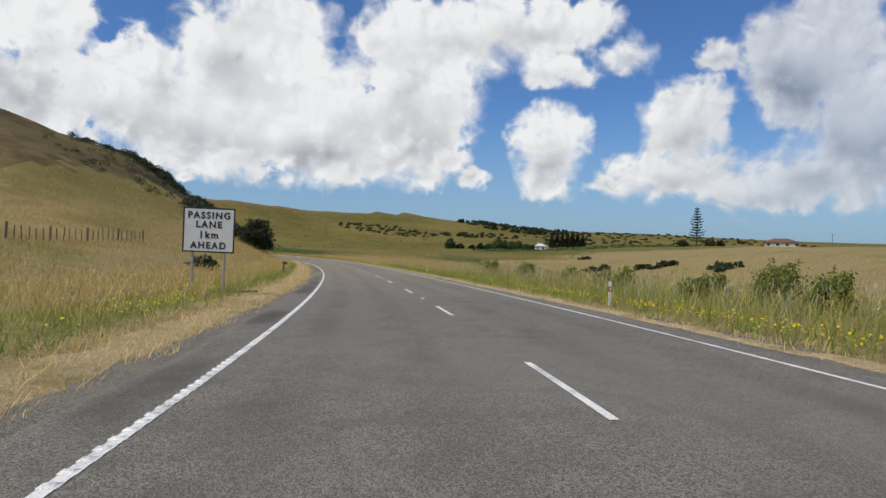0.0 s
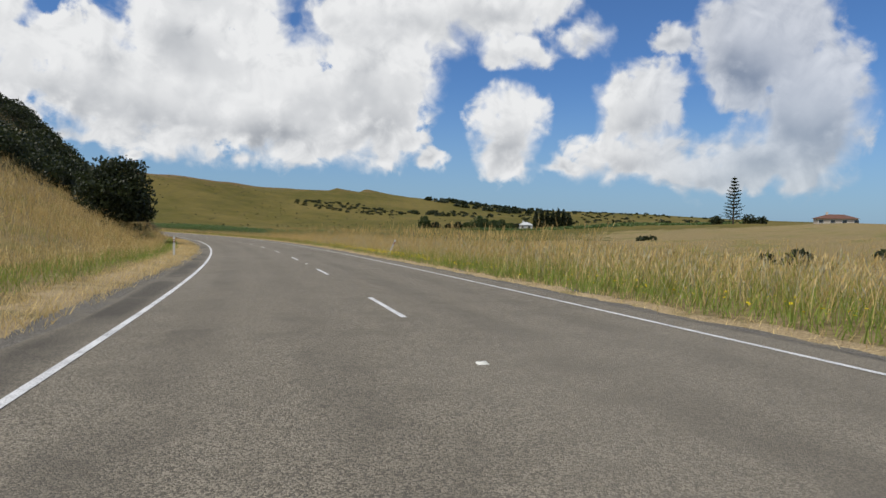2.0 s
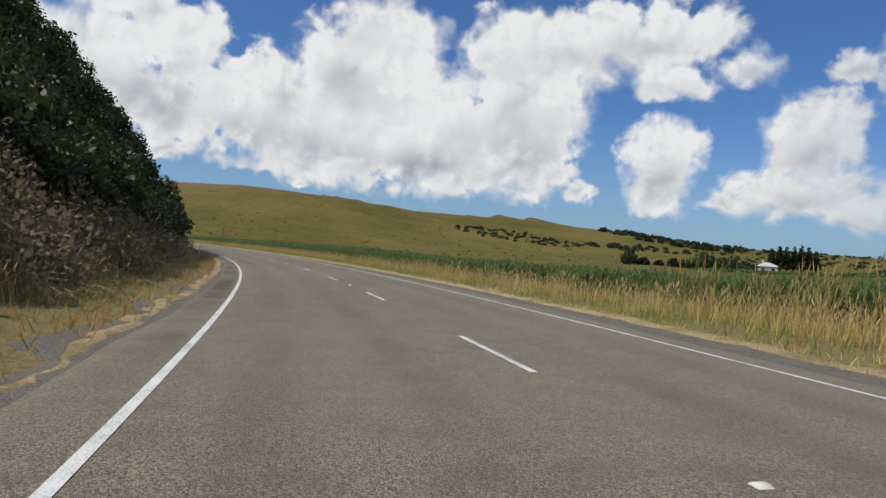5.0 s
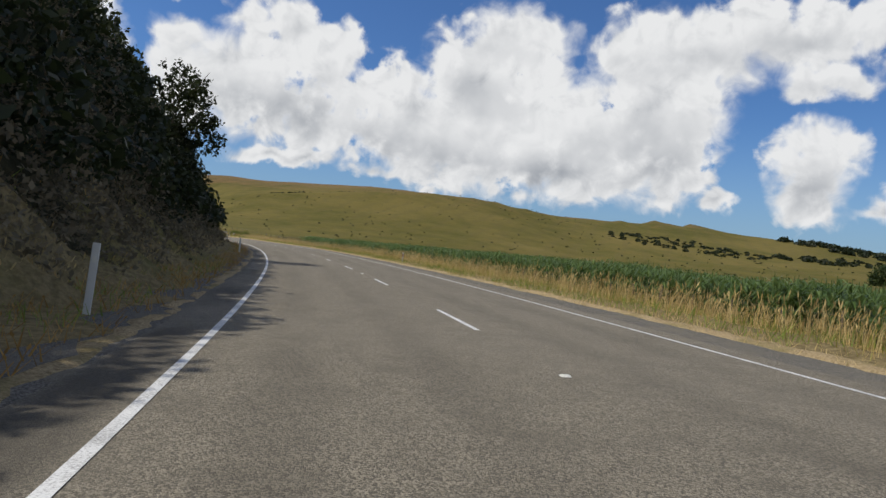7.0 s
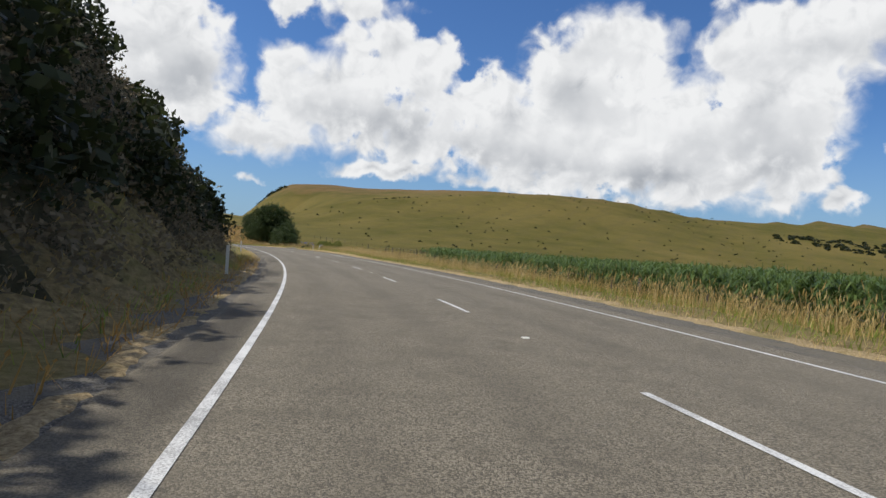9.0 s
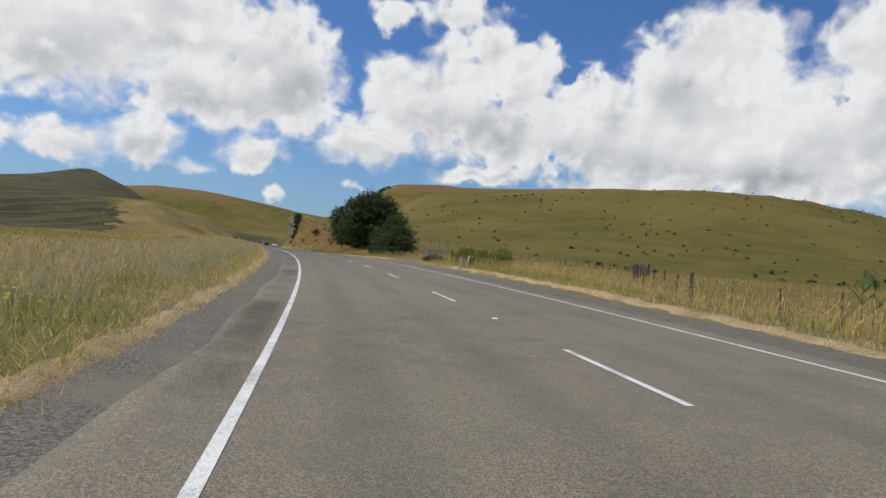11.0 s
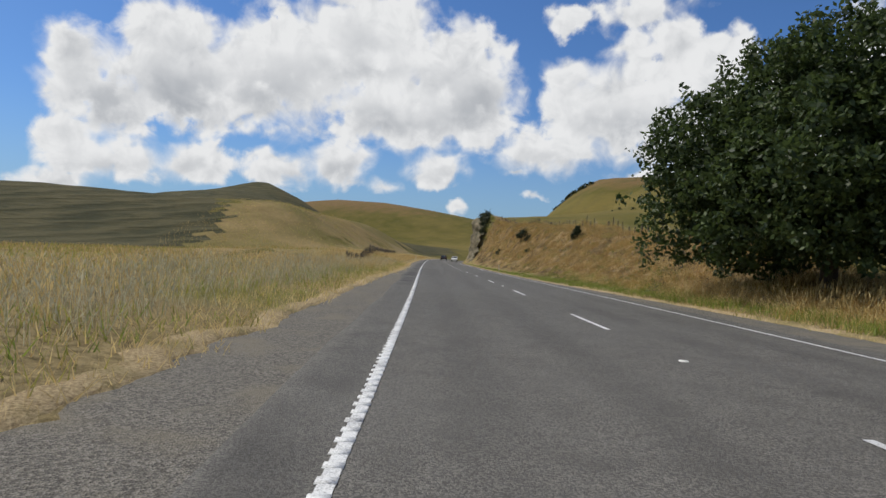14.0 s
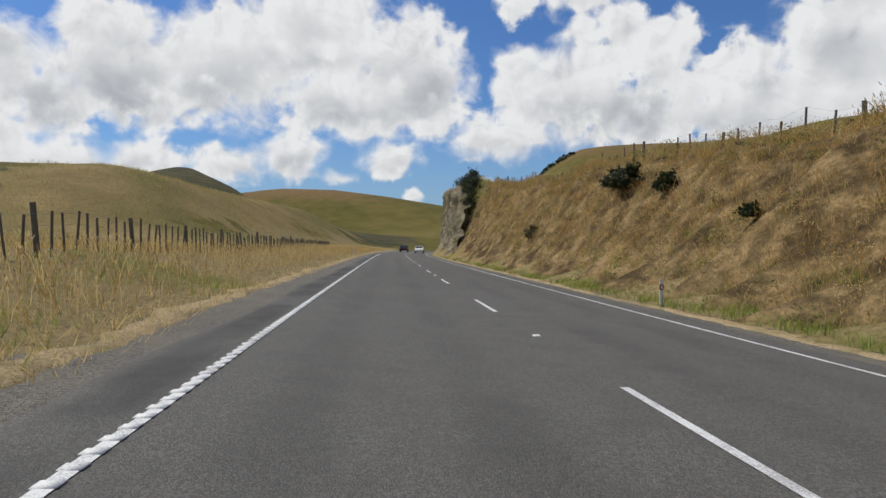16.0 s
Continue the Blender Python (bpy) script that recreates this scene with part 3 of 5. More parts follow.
def mesh_object(name, verts, faces, mat, parent=None, smooth=False):
    me = bpy.data.meshes.new(name)
    verts = np.asarray(verts, np.float32)
    faces = np.asarray(faces, np.int32)
    me.vertices.add(len(verts))
    me.vertices.foreach_set("co", verts.ravel())
    n = faces.shape[1]
    me.loops.add(faces.size)
    me.loops.foreach_set("vertex_index", faces.ravel())
    me.polygons.add(len(faces))
    me.polygons.foreach_set("loop_start", np.arange(0, faces.size, n, dtype=np.int32))
    me.polygons.foreach_set("loop_total", np.full(len(faces), n, dtype=np.int32))
    if smooth:
        me.polygons.foreach_set("use_smooth", np.ones(len(faces), dtype=bool))
    me.update(calc_edges=True)
    me.materials.append(mat)
    ob = new(name, me)
    if parent is not None:
        ob.parent = parent
    return ob


def grid_faces(rows, cols):
    i = np.arange((rows - 1) * cols).reshape(rows - 1, cols)[:, :-1].ravel()
    return np.stack([i, i + 1, i + cols + 1, i + cols], 1)


def spread(lo, hi, step, far_lo, far_hi):
    mid = list(np.arange(lo, hi, step))
    out, d = [], step
    p = hi
    while p < far_hi:
        out.append(p)
        d *= 1.13
        p += d
    inn, d, p = [], step, lo
    while p > far_lo:
        d *= 1.13
        p -= d
        inn.append(p)
    return np.array(inn[::-1] + mid + out + [far_hi])


def fern_line(s):
    """Where the dry grass of the left hill gives way to brown fern."""
    return np.interp(s, [0, 100, 125, 150, 215], [-60, -46, -37, -27, -20])


gx = spread(-345, 75, 1.9, -4200, 4200)
gy = spread(-30, 520, 1.9, -4200, 4200)
X, Y = np.meshgrid(gx, gy)
Zg = terrain(X, Y)
gf = grid_faces(*X.shape)
ground = mesh_object("ground", np.stack([X, Y, Zg], -1).reshape(-1, 3), gf, M["pasture"], smooth=True)
tagged(ground, "rolling grazed farmland with dry green-gold grass", "ground", kind="structure")
for key in ("verge", "scrub_soil", "rock", "bracken", "bank_soil", "dry_slope", "shaded_pasture"):
    ground.data.materials.append(M[key])
fs, fo = to_road(X.ravel()[gf].mean(1), Y.ravel()[gf].mean(1))
zone = np.zeros(len(gf), np.int32)
dots = np.random.RandomState(4).rand(len(gf))
inside = (fs > -60) & (fs < 640)
zone[inside & (np.abs(fo) < 15)] = 1
zone[inside & (fo < 0) & (fo > -60) & (fs < 130)] = 1
zone[inside & (fo < 0) & (fo > -26 - 6 * np.sin(fs * 0.09)) & (fs > 320)] = 1
zone[inside & (fo > 0) & (fo < 190 + 20 * np.sin(fs * 0.05) + 25 * dots) & (fs < 185 + 16 * np.sin(fo * 0.06) + 20 * dots)] = 1
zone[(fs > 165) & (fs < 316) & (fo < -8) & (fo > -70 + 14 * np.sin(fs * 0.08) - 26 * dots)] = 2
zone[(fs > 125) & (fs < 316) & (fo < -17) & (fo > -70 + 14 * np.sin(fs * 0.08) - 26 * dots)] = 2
fx, fy = X.ravel()[gf].mean(1), Y.ravel()[gf].mean(1)
# far left hill takes the colour with painted cloud shadow
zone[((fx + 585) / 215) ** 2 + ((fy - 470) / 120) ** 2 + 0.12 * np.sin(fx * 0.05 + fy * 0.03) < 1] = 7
zone[(fs > 440 - 5 * np.sin(fo * 0.35) - 5 * dots) & (fs < 660) & (fo < -20 - 5 * dots) & (fo > -46 + 4 * np.sin(fs * 0.08) + 3 * dots)] = 6
# slope behind the dry grass, same cloud shade in its colour
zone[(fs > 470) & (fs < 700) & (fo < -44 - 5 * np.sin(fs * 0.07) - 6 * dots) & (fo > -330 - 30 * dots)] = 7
zone[(fs > -60) & (fs < 150) & (fo < -18 - 5 * dots) & (fo > -46 - 10 * np.sin(fs * 0.06) + 6 * dots)] = 6
zone[(fs > -60) & (fs < 215 + 20 * dots) & (fo < fern_line(fs) - 4 * dots - 2 * np.sin(fs * 0.3)) & (fo > -180 - 20 * np.sin(fs * 0.05) - 30 * dots)] = 4
zone[(fs > 425) & (fs < 600) & (fo > 6.4) & (fo < 14)] = 5
zone[(fs > 545) & (fs < 612) & (fo > 6) & (fo < 11)] = 3
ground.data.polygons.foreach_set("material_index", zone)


def strip(name, s0, s1, offsets, lifts, mat, step=1.0, parent=None, wobble=None):
    """A ribbon along the road: cross points at offsets, each lifted over the road's level."""
    ss = np.arange(s0, s1 + step * 0.5, step)
    cols = []
    for n, (o, l) in enumerate(zip(offsets, lifts)):
        oo = np.full(len(ss), float(o))
        if wobble and wobble[n]:
            r = np.random.RandomState(int(abs(o) * 10) + 7)
            oo += wobble[n] * np.interp(ss, ss[::3], r.uniform(-1, 1, len(ss[::3])))
        x, y, z = on_road(ss, oo)
        cols.append(np.stack([x, y, z + l], -1))
    v = np.stack(cols, 1)
    return mesh_object(name, v.reshape(-1, 3), grid_faces(len(ss), len(offsets)), mat, parent)


road_o = [-4.75, -4.6] + [round(-4.4 + 0.25 * k, 2) for k in range(35)] + [4.25, 4.4]
road = strip("road", -38, 638, road_o, [-0.10, 0.0] + [0.03 * (1 - abs(o) / 4.45) for o in road_o[2:-2]] + [0.0, -0.10], M["asphalt"], wobble=[0.12, 0.12] + [0] * 35 + [0.1, 0.1])
across = road.data.attributes.new("across", "FLOAT", "POINT")
across.data.foreach_set("value", np.tile(np.array(road_o, np.float32), len(road.data.vertices) // len(road_o)))
along = road.data.attributes.new("along", "FLOAT", "POINT")
along.data.foreach_set("value", np.repeat(np.arange(-38, 638.5, 1.0, dtype=np.float32), len(road_o)))
tagged(road, "grey chip-seal two-lane rural road", "road", kind="structure")
sh_l = strip("shoulder", -38, 638, [-7.4, -6.2, -4.5], [-0.14, -0.03, -0.012], M["gravel"], wobble=[0.5, 0.4, 0])
tagged(sh_l, "loose grey gravel shoulder beside the road", "road shoulder", kind="structure")
sh_r = strip("shoulder", -38, 638, [4.2, 5.4, 8.2], [-0.012, -0.03, -0.12], M["gravel"], wobble=[0, 0.2, 0.3])
tagged(sh_r, "loose grey gravel shoulder beside the road", "road shoulder", kind="structure")


def crown(o):
    return 0.03 * (1 - abs(o) / 4.4)


edge_l = strip("edge_line", -38, 638, [LEFT_LINE - 0.05, LEFT_LINE + 0.05], [crown(3.9) + 0.006, crown(3.7) + 0.006], M["paint"], parent=road)
edge_r = strip("edge_line", -38, 638, [RIGHT_LINE - 0.042, RIGHT_LINE + 0.042], [crown(3.6) + 0.006, crown(3.5) + 0.006], M["paint"], parent=road)
for n in range(-4, 63):
    s0 = n * 10 + DASH_AT
    strip("lane_dash", s0, s0 + 3, [-0.046, 0.046], [0.036, 0.036], M["paint"], parent=road)
# raised reflective markers between every second pair of dashes
for n in range(-2, 32):
    x, y, z = (float(v[0]) for v in on_road(np.array([n * 20 + DASH_AT + 6.5]), 0))
    th = float(np.interp(n * 20 + DASH_AT + 6.5, S, TH))
    c, sn = math.cos(th), math.sin(th)
    prof = [(-0.055, -0.05, 0.0), (0.055, -0.05, 0.0), (0.055, 0.05, 0.0), (-0.055, 0.05, 0.0), (-0.045, -0.025, 0.018), (0.045, -0.025, 0.018), (0.045, 0.025, 0.018), (-0.045, 0.025, 0.018)]
    vv = [(x + a * c - b * sn, y + a * sn + b * c, z + 0.032 + h) for a, b, h in prof]
    mesh_object("road_marker", vv, [(4, 5, 6, 7), (0, 1, 5, 4), (1, 2, 6, 5), (2, 3, 7, 6), (3, 0, 4, 7)], M["lens"], road)
# audio-tactile ribs on the left line where it runs straight
ribs_v, ribs_f = [], []
r_ = np.random.RandomState(9)


def rib_row(ss, w0, w1):
    for k in range(len(ss)):
        q = np.array([ss[k], ss[k] + 0.11])
        (x0, x1), (y0, y1), (z0, z1) = on_road(q, w0[k])
        (x2, x3), (y2, y3), _z = on_road(q, w1[k])
        up = crown(w0[k]) + 0.006
        n0 = len(ribs_v)
        for zz in (-0.004, 0.001):
            ribs_v.extend([(x0, y0, z0 + zz + up), (x2, y2, z0 + zz + up), (x3, y3, z1 + zz + up), (x1, y1, z1 + zz + up)])
        ribs_f.extend([[n0 + i for i in f] for f in ((4, 5, 6, 7), (0, 1, 5, 4), (1, 2, 6, 5), (2, 3, 7, 6), (3, 0, 4, 7))])


for a, b, reach in ((-10, 47, 0.012), (384, 540, 0.018)):
    ss = np.arange(a, b, 0.25)
    rib_row(ss, LEFT_LINE - 0.055 - reach * (0.7 + r_.rand(len(ss))), LEFT_LINE + 0.052 + 0.5 * reach * r_.rand(len(ss)))
ribs = mesh_object("line_ribs", ribs_v, ribs_f, M["paint"], road)
ribs["kind"] = "stuff"
# thin, broken bitumen seams
for a, b, o, w in ((86, 91, 0.33, 0.006), (246, 248.5, 1.0, 0.04)):
    strip("bitumen_seam", a, b, [o - w, o + w], [crown(o) + 0.004, crown(o) + 0.004], M["tar"], step=0.4, parent=road, wobble=[0.05, 0.06])


def fringe(name, side, s0, s1, wide, label):
    """A mat of short bleached grass with ragged edges, lying between the seal and the standing grass."""
    ss = np.arange(s0, s1, 0.35)
    r = np.random.RandomState(int(s0) + 77)
    edge = left_edge(ss) if side < 0 else right_edge(ss)
    inner = edge - 0.12 + 0.13 * r.uniform(-1, 1, len(ss)) + 0.16 * waves(ss, 0 * ss, 3.0, 71)
    cols = []
    for k, t in enumerate((0.0, 0.12, 0.4, 0.75, 1.0)):
        o = side * (inner + t * wide * (1 + 0.2 * waves(ss, 0 * ss + k, 9.0, 72)))
        x, y, z = on_road(ss, o)
        g = terrain(x, y, ss, o)
        lift = (-0.08, 0.0, 0.02, 0.015, -0.06)[k] - 0.2 * (1 - ease(ss, s0, s0 + 1.5) * (1 - ease(ss, s1 - 1.5, s1)))
        cols.append(np.stack([x, y, np.maximum(g, z - 0.06) + lift + (0.015 * r.uniform(-1, 1, len(ss)) if 0 < k < 4 else 0)], -1))
    ob = mesh_object(name, np.stack(cols, 1).reshape(-1, 3), grid_faces(len(ss), 5), M["straw_mat"], smooth=True)
    return tagged(ob, label, "verge", kind="structure")


fringe("verge_edge", -1, -20, 150, 1.7, "strip of short bleached grass along the seal's edge")
fringe("verge_edge", -1, 150, 300, 0.4, "narrow strip of trodden grass along the seal's edge")
fringe("verge_edge", -1, 300, 620, 0.6, "strip of short bleached grass along the seal's edge")
fringe("verge_edge", 1, -20, 368, 0.7, "strip of short bleached grass along the seal's edge")
fringe("verge_edge", 1, 389, 620, 0.5, "strip of short bleached grass along the seal's edge")


# ---- building blocks for things ----
def part(name, bm, mat, parent=None, label=""):
    me = bpy.data.meshes.new(name)
    bm.to_mesh(me)
    bm.free()
    me.materials.append(mat)
    ob = new(name, me)
    if parent is not None:
        ob.parent = parent
    if label:
        ob["label"] = label
    return ob


def box(bm, size, at, turn=None, bevel=0.0):
    m = Matrix.Translation(at) @ (turn or Matrix()) @ Matrix.Diagonal((*size, 1))
    r = bmesh.ops.create_cube(bm, size=1.0, matrix=m)
    if bevel:
        edges = list({e for v in r["verts"] for e in v.link_edges})
        bmesh.ops.bevel(bm, geom=edges, offset=bevel, segments=1, affect="EDGES")
    return r["verts"]


def tube(bm, a, b, r0, r1, sides=8):
    a, b = Vector(a), Vector(b)
    turn = (b - a).to_track_quat("Z", "Y").to_matrix().to_4x4()
    m = Matrix.Translation((a + b) / 2) @ turn
    bmesh.ops.create_cone(bm, cap_ends=True, segments=sides, radius1=r0, radius2=r1, depth=(b - a).length, matrix=m)


def thing(name, label, category, m, group=""):
    ob = new(name)
    ob.empty_display_size = 0.2
    ob.matrix_world = m
    return tagged(ob, label, category, group)


def ground_at(s, o):
    x, y, _z = on_road(np.array([float(s)]), o)
    return float(x[0]), float(y[0]), float(terrain(x, y, np.array([float(s)]), np.array([float(o)]))[0])


def heading(s):
    return math.degrees(float(np.interp(s, S, TH)))


def stand(s, o, turn=0.0, lean=0.0, tip=0.0, lift=0.0):
    """A pose on the ground beside the road; +y runs along the road, +x to its right."""
    x, y, z = ground_at(s, o)
    return pose(x, y, z + lift, tip, lean, heading(s) + turn)


RNG = np.random.RandomState(42)


def quads(centres, size, up=0.0, stretch=1.6):
    """Randomly turned leaf-shaped quads."""
    n = len(centres)
    a = RNG.normal(size=(n, 3))
    a[:, 2] += up
    a /= np.linalg.norm(a, axis=1)[:, None]
    b = np.cross(a, RNG.normal(size=(n, 3)))
    b /= np.linalg.norm(b, axis=1)[:, None] + 1e-9
    c = np.cross(a, b)
    size = np.broadcast_to(size, (n,))[:, None]
    b, c = b * size * 0.5 * stretch, c * size * 0.5
    v = np.stack([centres - b, centres + c * 0.9 - b * 0.1, centres + b, centres - c * 0.9 - b * 0.1], 1)
    return v.reshape(-1, 3), np.arange(4 * n).reshape(n, 4)


def stuff(name, verts, faces, mat, label, category):
    ob = mesh_object(name, verts, faces, mat)
    return tagged(ob, label, category, kind="stuff")


def blades(name, s0, s1, o0, o1, density, tall, wide, mat, label, keep=None, lean=0.25, heads=0.0, seed=0, droop=0.0):
    """Standing grass over a stretch of verge: tapered stalks, some with seed heads."""
    r = np.random.RandomState(seed + 100)
    n = int(abs((s1 - s0) * (o1 - o0)) * density)
    s, o = r.uniform(s0, s1, n), r.uniform(min(o0, o1), max(o0, o1), n)
    x, y, _z = on_road(s, o)
    tuft = 0.5 + 0.5 * waves(x, y, 2.1, seed + 31)
    ok = r.rand(n) < np.clip(0.25 + 0.9 * tuft, 0.1, 1)
    if keep is not None:
        ok &= keep(s, o, x, y, r)
    s, o, x, y, tuft = s[ok], o[ok], x[ok], y[ok], tuft[ok]
    n = len(s)
    z = terrain(x, y, s, o)
    h = tall * (0.45 + 0.55 * r.rand(n)) * (0.6 + 0.5 * tuft)
    a = r.rand(n) * 6.283
    w = wide * (0.6 + 0.8 * r.rand(n)) * 0.5
    lx, ly = (r.normal(size=n) * lean + 0.10) * h, (r.normal(size=n) * lean) * h
    if droop:
        th = np.interp(s, S, TH)
        lx, ly = lx - np.cos(th) * h * droop, ly - np.sin(th) * h * droop
    dx, dy = np.cos(a) * w, np.sin(a) * w
    root = np.stack([x, y, z - 0.03], -1)
    side = np.stack([dx, dy, 0 * dx], -1)
    mid = root + np.stack([lx * 0.35, ly * 0.35, h * 0.6], -1)
    tip = root + np.stack([lx, ly, h], -1)
    simple = tall < 0.4 or wide > 0.03
    if simple:
        v = np.stack([root - side, root + side, tip + side * 0.25, tip - side * 0.25], 1).reshape(-1, 3)
        f = np.arange(n)[:, None] * 4 + [0, 1, 2, 3]
    else:
        v = np.stack([root - side, root + side, mid + side * 0.7, tip, mid - side * 0.7], 1).reshape(-1, 3)
        i = np.arange(n)[:, None] * 5
        f = i + [0, 1, 2, 4]
    faces = [f]
    verts = [v]
    if heads:
        pick = r.rand(n) < heads
        t, d = tip[pick], side[pick] * 1.9
        k = np.stack([lx[pick] * 0.10, ly[pick] * 0.10, h[pick] * 0.13], -1)
        hv = np.stack([t - k, t + d * 1.0, t + k, t - d * 1.0], 1).reshape(-1, 3)
        faces.append(np.arange(len(t))[:, None] * 4 + [0, 1, 2, 3] + len(v))
        verts.append(hv)
    v = np.concatenate(verts)
    if not simple:
        # tips as thin quads, so that one face array serves
        extra = np.arange(n)[:, None] + len(v)
        v = np.concatenate([v, tip + side * 0.15])
        faces.append(np.concatenate([i + 4, i + 2, extra, i + 3], 1))
    return stuff(name, v, np.concatenate(faces), mat, label, "grass")


def patchy(size, seed, lo, hi=9.0):
    return lambda s, o, x, y, r: (waves(x, y, size, seed) > lo) & (waves(x, y, size, seed) < hi)


def beyond_left(gap=0.0):
    return lambda s, o, x, y, r: (-o > left_edge(s) + gap + 0.16 * waves(x, y, 3, 5))


def beyond_right(gap=0.0):
    return lambda s, o, x, y, r: (o > right_edge(s) + gap + 0.16 * waves(x, y, 3, 6)) & ~((s > 379) & (s < 386.5) & (o < 13))


def both(*tests):
    def test(s, o, x, y, r):
        ok = np.ones(len(s), bool)
        for t in tests:
            ok &= t(s, o, x, y, r)
        return ok
    return test


def open_left(s, o, x, y, r):
    """The left verge where it is open grass and not bush."""
    return (s < 150) | (s > 303) | (-o < np.interp(s, [150, 175, 190, 300], [14, 9.5, 8.2, 8.2]))


# ---- grass ----
below_fern = lambda s, o, x, y, r: o > fern_line(s) + 2 * waves(x, y, 8, 4)
near_l = lambda s, o, x, y, r: -o < left_edge(s) + 1.7 + 0.3 * waves(x, y, 4, 5)
near_r = lambda s, o, x, y, r: o < right_edge(s) + 0.9 + 0.3 * waves(x, y, 4, 6)
dry_l = "tall dry golden grass standing on the road verge"
edge_g = "short bleached grass along the seal's edge"
tuft_g = "short green grass tufts behind the bleached edge"
blades("verge_grass", 0, 150, -7.6, -4.3, 100, 0.24, 0.016, M["straw"], edge_g, both(beyond_left(-0.15), near_l), 0.55, 0, 1)
blades("verge_grass", 300, 480, -8.2, -4.6, 60, 0.24, 0.016, M["straw"], edge_g, both(beyond_left(-0.15), near_l), 0.55, 0, 61)
blades("verge_grass", 480, 600, -7.2, -4.6, 18, 0.24, 0.02, M["straw"], edge_g, both(beyond_left(-0.15), near_l), 0.55, 0, 65)
blades("verge_grass", 0, 150, -9, -6.0, 75, 0.32, 0.02, M["green"], tuft_g, both(beyond_left(1.4), patchy(9, 3, -0.8)), 0.45, 0, 2)
blades("verge_grass", 150, 480, -9.5, -5.0, 24, 0.28, 0.02, M["green"], tuft_g, both(beyond_left(0.7), patchy(11, 3, -0.25)), 0.45, 0, 62)
blades("verge_grass", 0, 300, -14, -6.0, 17, 0.74, 0.015, M["dry"], dry_l, both(beyond_left(2.2), open_left), 0.34, 0.8, 3)
blades("verge_grass", 300, 470, -14, -6.0, 11, 0.74, 0.015, M["dry"], dry_l, both(beyond_left(2.2), patchy(7, 39, -0.3)), 0.38, 0.8, 31)
blades("verge_grass", 310, 470, -13, -6.0, 42, 0.66, 0.012, M["weed"], "pale grey-green seeding weeds in the verge", both(beyond_left(1.2), patchy(6, 40, -0.2)), 0.42, 0.95, 32)
blades("verge_grass", 300, 480, -8.4, -4.8, 26, 0.3, 0.02, M["olive"], "short olive-green grass along the verge", both(beyond_left(0.2), patchy(5, 41, -0.3)), 0.5, 0, 33)
blades("verge_grass", 0, 470, -14, -6.0, 13, 0.68, 0.014, M["straw"], dry_l, both(beyond_left(2.0), open_left, patchy(14, 9, -0.35)), 0.34, 0.9, 4)
blades("verge_grass", 0, 470, -14, -6.0, 14, 0.45, 0.017, M["olive"], "rank olive-green grass among the dry stalks", both(beyond_left(1.4), open_left, patchy(10, 12, -0.35)), 0.38, 0.0, 5)
blades("verge_grass", 440, 610, -15, -6.0, 22, 0.6, 0.016, M["straw"], dry_l, beyond_left(1.2), 0.36, 0.8, 66)
blades("verge_grass", 440, 610, -15, -6.0, 12, 0.5, 0.018, M["rust"], "brown grass among the dry stalks", beyond_left(1.2), 0.36, 0.5, 67)
blades("slope_grass", 0, 150, -48, -14, 7, 0.5, 0.036, M["dry"], "dry golden grass on the hillside", both(open_left, below_fern, patchy(16, 14, -0.3)), 0.4, 0.3, 6)
blades("slope_grass", 0, 130, -48, -14, 6, 0.4, 0.04, M["olive"], "olive-green grass on the hillside", both(open_left, below_fern, patchy(22, 15, -0.25)), 0.4, 0.0, 9)
blades("slope_grass", 305, 620, -50, -14, 2.6, 0.5, 0.044, M["dry"], "dry golden grass on open ground", patchy(24, 18, -0.5), 0.4, 0.3, 7)
blades("slope_grass", 305, 600, -46, -12, 3.6, 0.42, 0.044, M["olive"], "olive-green grass on open ground", patchy(20, 16, -0.25), 0.4, 0.3, 10)
blades("slope_grass", 104, 192, -22, -7.4, 17, 0.9, 0.02, M["dry"], "long golden grass at the foot of the bush bank", None, 0.45, 0.4, 8)
blades("slope_grass", 104, 192, -20, -7.4, 9, 0.9, 0.02, M["straw"], "long bleached grass at the foot of the bush bank", patchy(8, 19, -0.2), 0.45, 0.4, 63)
blades("slope_grass", 150, 200, -18, -7.4, 12, 0.8, 0.02, M["rust"], "long brown grass at the foot of the bush bank", None, 0.45, 0.4, 19)
dry_r = "tall dry golden grass between the road and the fields"
blades("verge_grass", 0, 440, 4.2, 7.6, 45, 0.2, 0.016, M["straw"], edge_g, both(beyond_right(-0.1), near_r), 0.55, 0, 11)
blades("verge_grass", 0, 440, 4.8, 8.2, 34, 0.32, 0.021, M["green"], tuft_g, both(beyond_right(0.4), patchy(12, 23, -0.45)), 0.45, 0, 12)
blades("verge_grass", 55, 350, 5.2, 15.8, 15, 0.95, 0.013, M["dry"], dry_r, beyond_right(1.2), 0.3, 0.9, 13)
blades("verge_grass", 350, 430, 5.2, 12.5, 13, 0.9, 0.014, M["dry"], dry_r, beyond_right(1.4), 0.3, 0.9, 70)
blades("verge_grass", 0, 55, 5.2, 12.5, 6, 0.9, 0.014, M["dry"], dry_r, beyond_right(1.8), 0.34, 0.9, 34)
blades("verge_grass", 0, 60, 5.2, 10.5, 26, 0.4, 0.02, M["green"], "rank green weeds on the verge", beyond_right(0.5), 0.45, 0.0, 35)
blades("verge_grass", 60, 430, 5.2, 14.5, 20, 0.86, 0.014, M["straw"], dry_r, both(beyond_right(1.2), patchy(25, 33, -0.7)), 0.3, 0.95, 14)
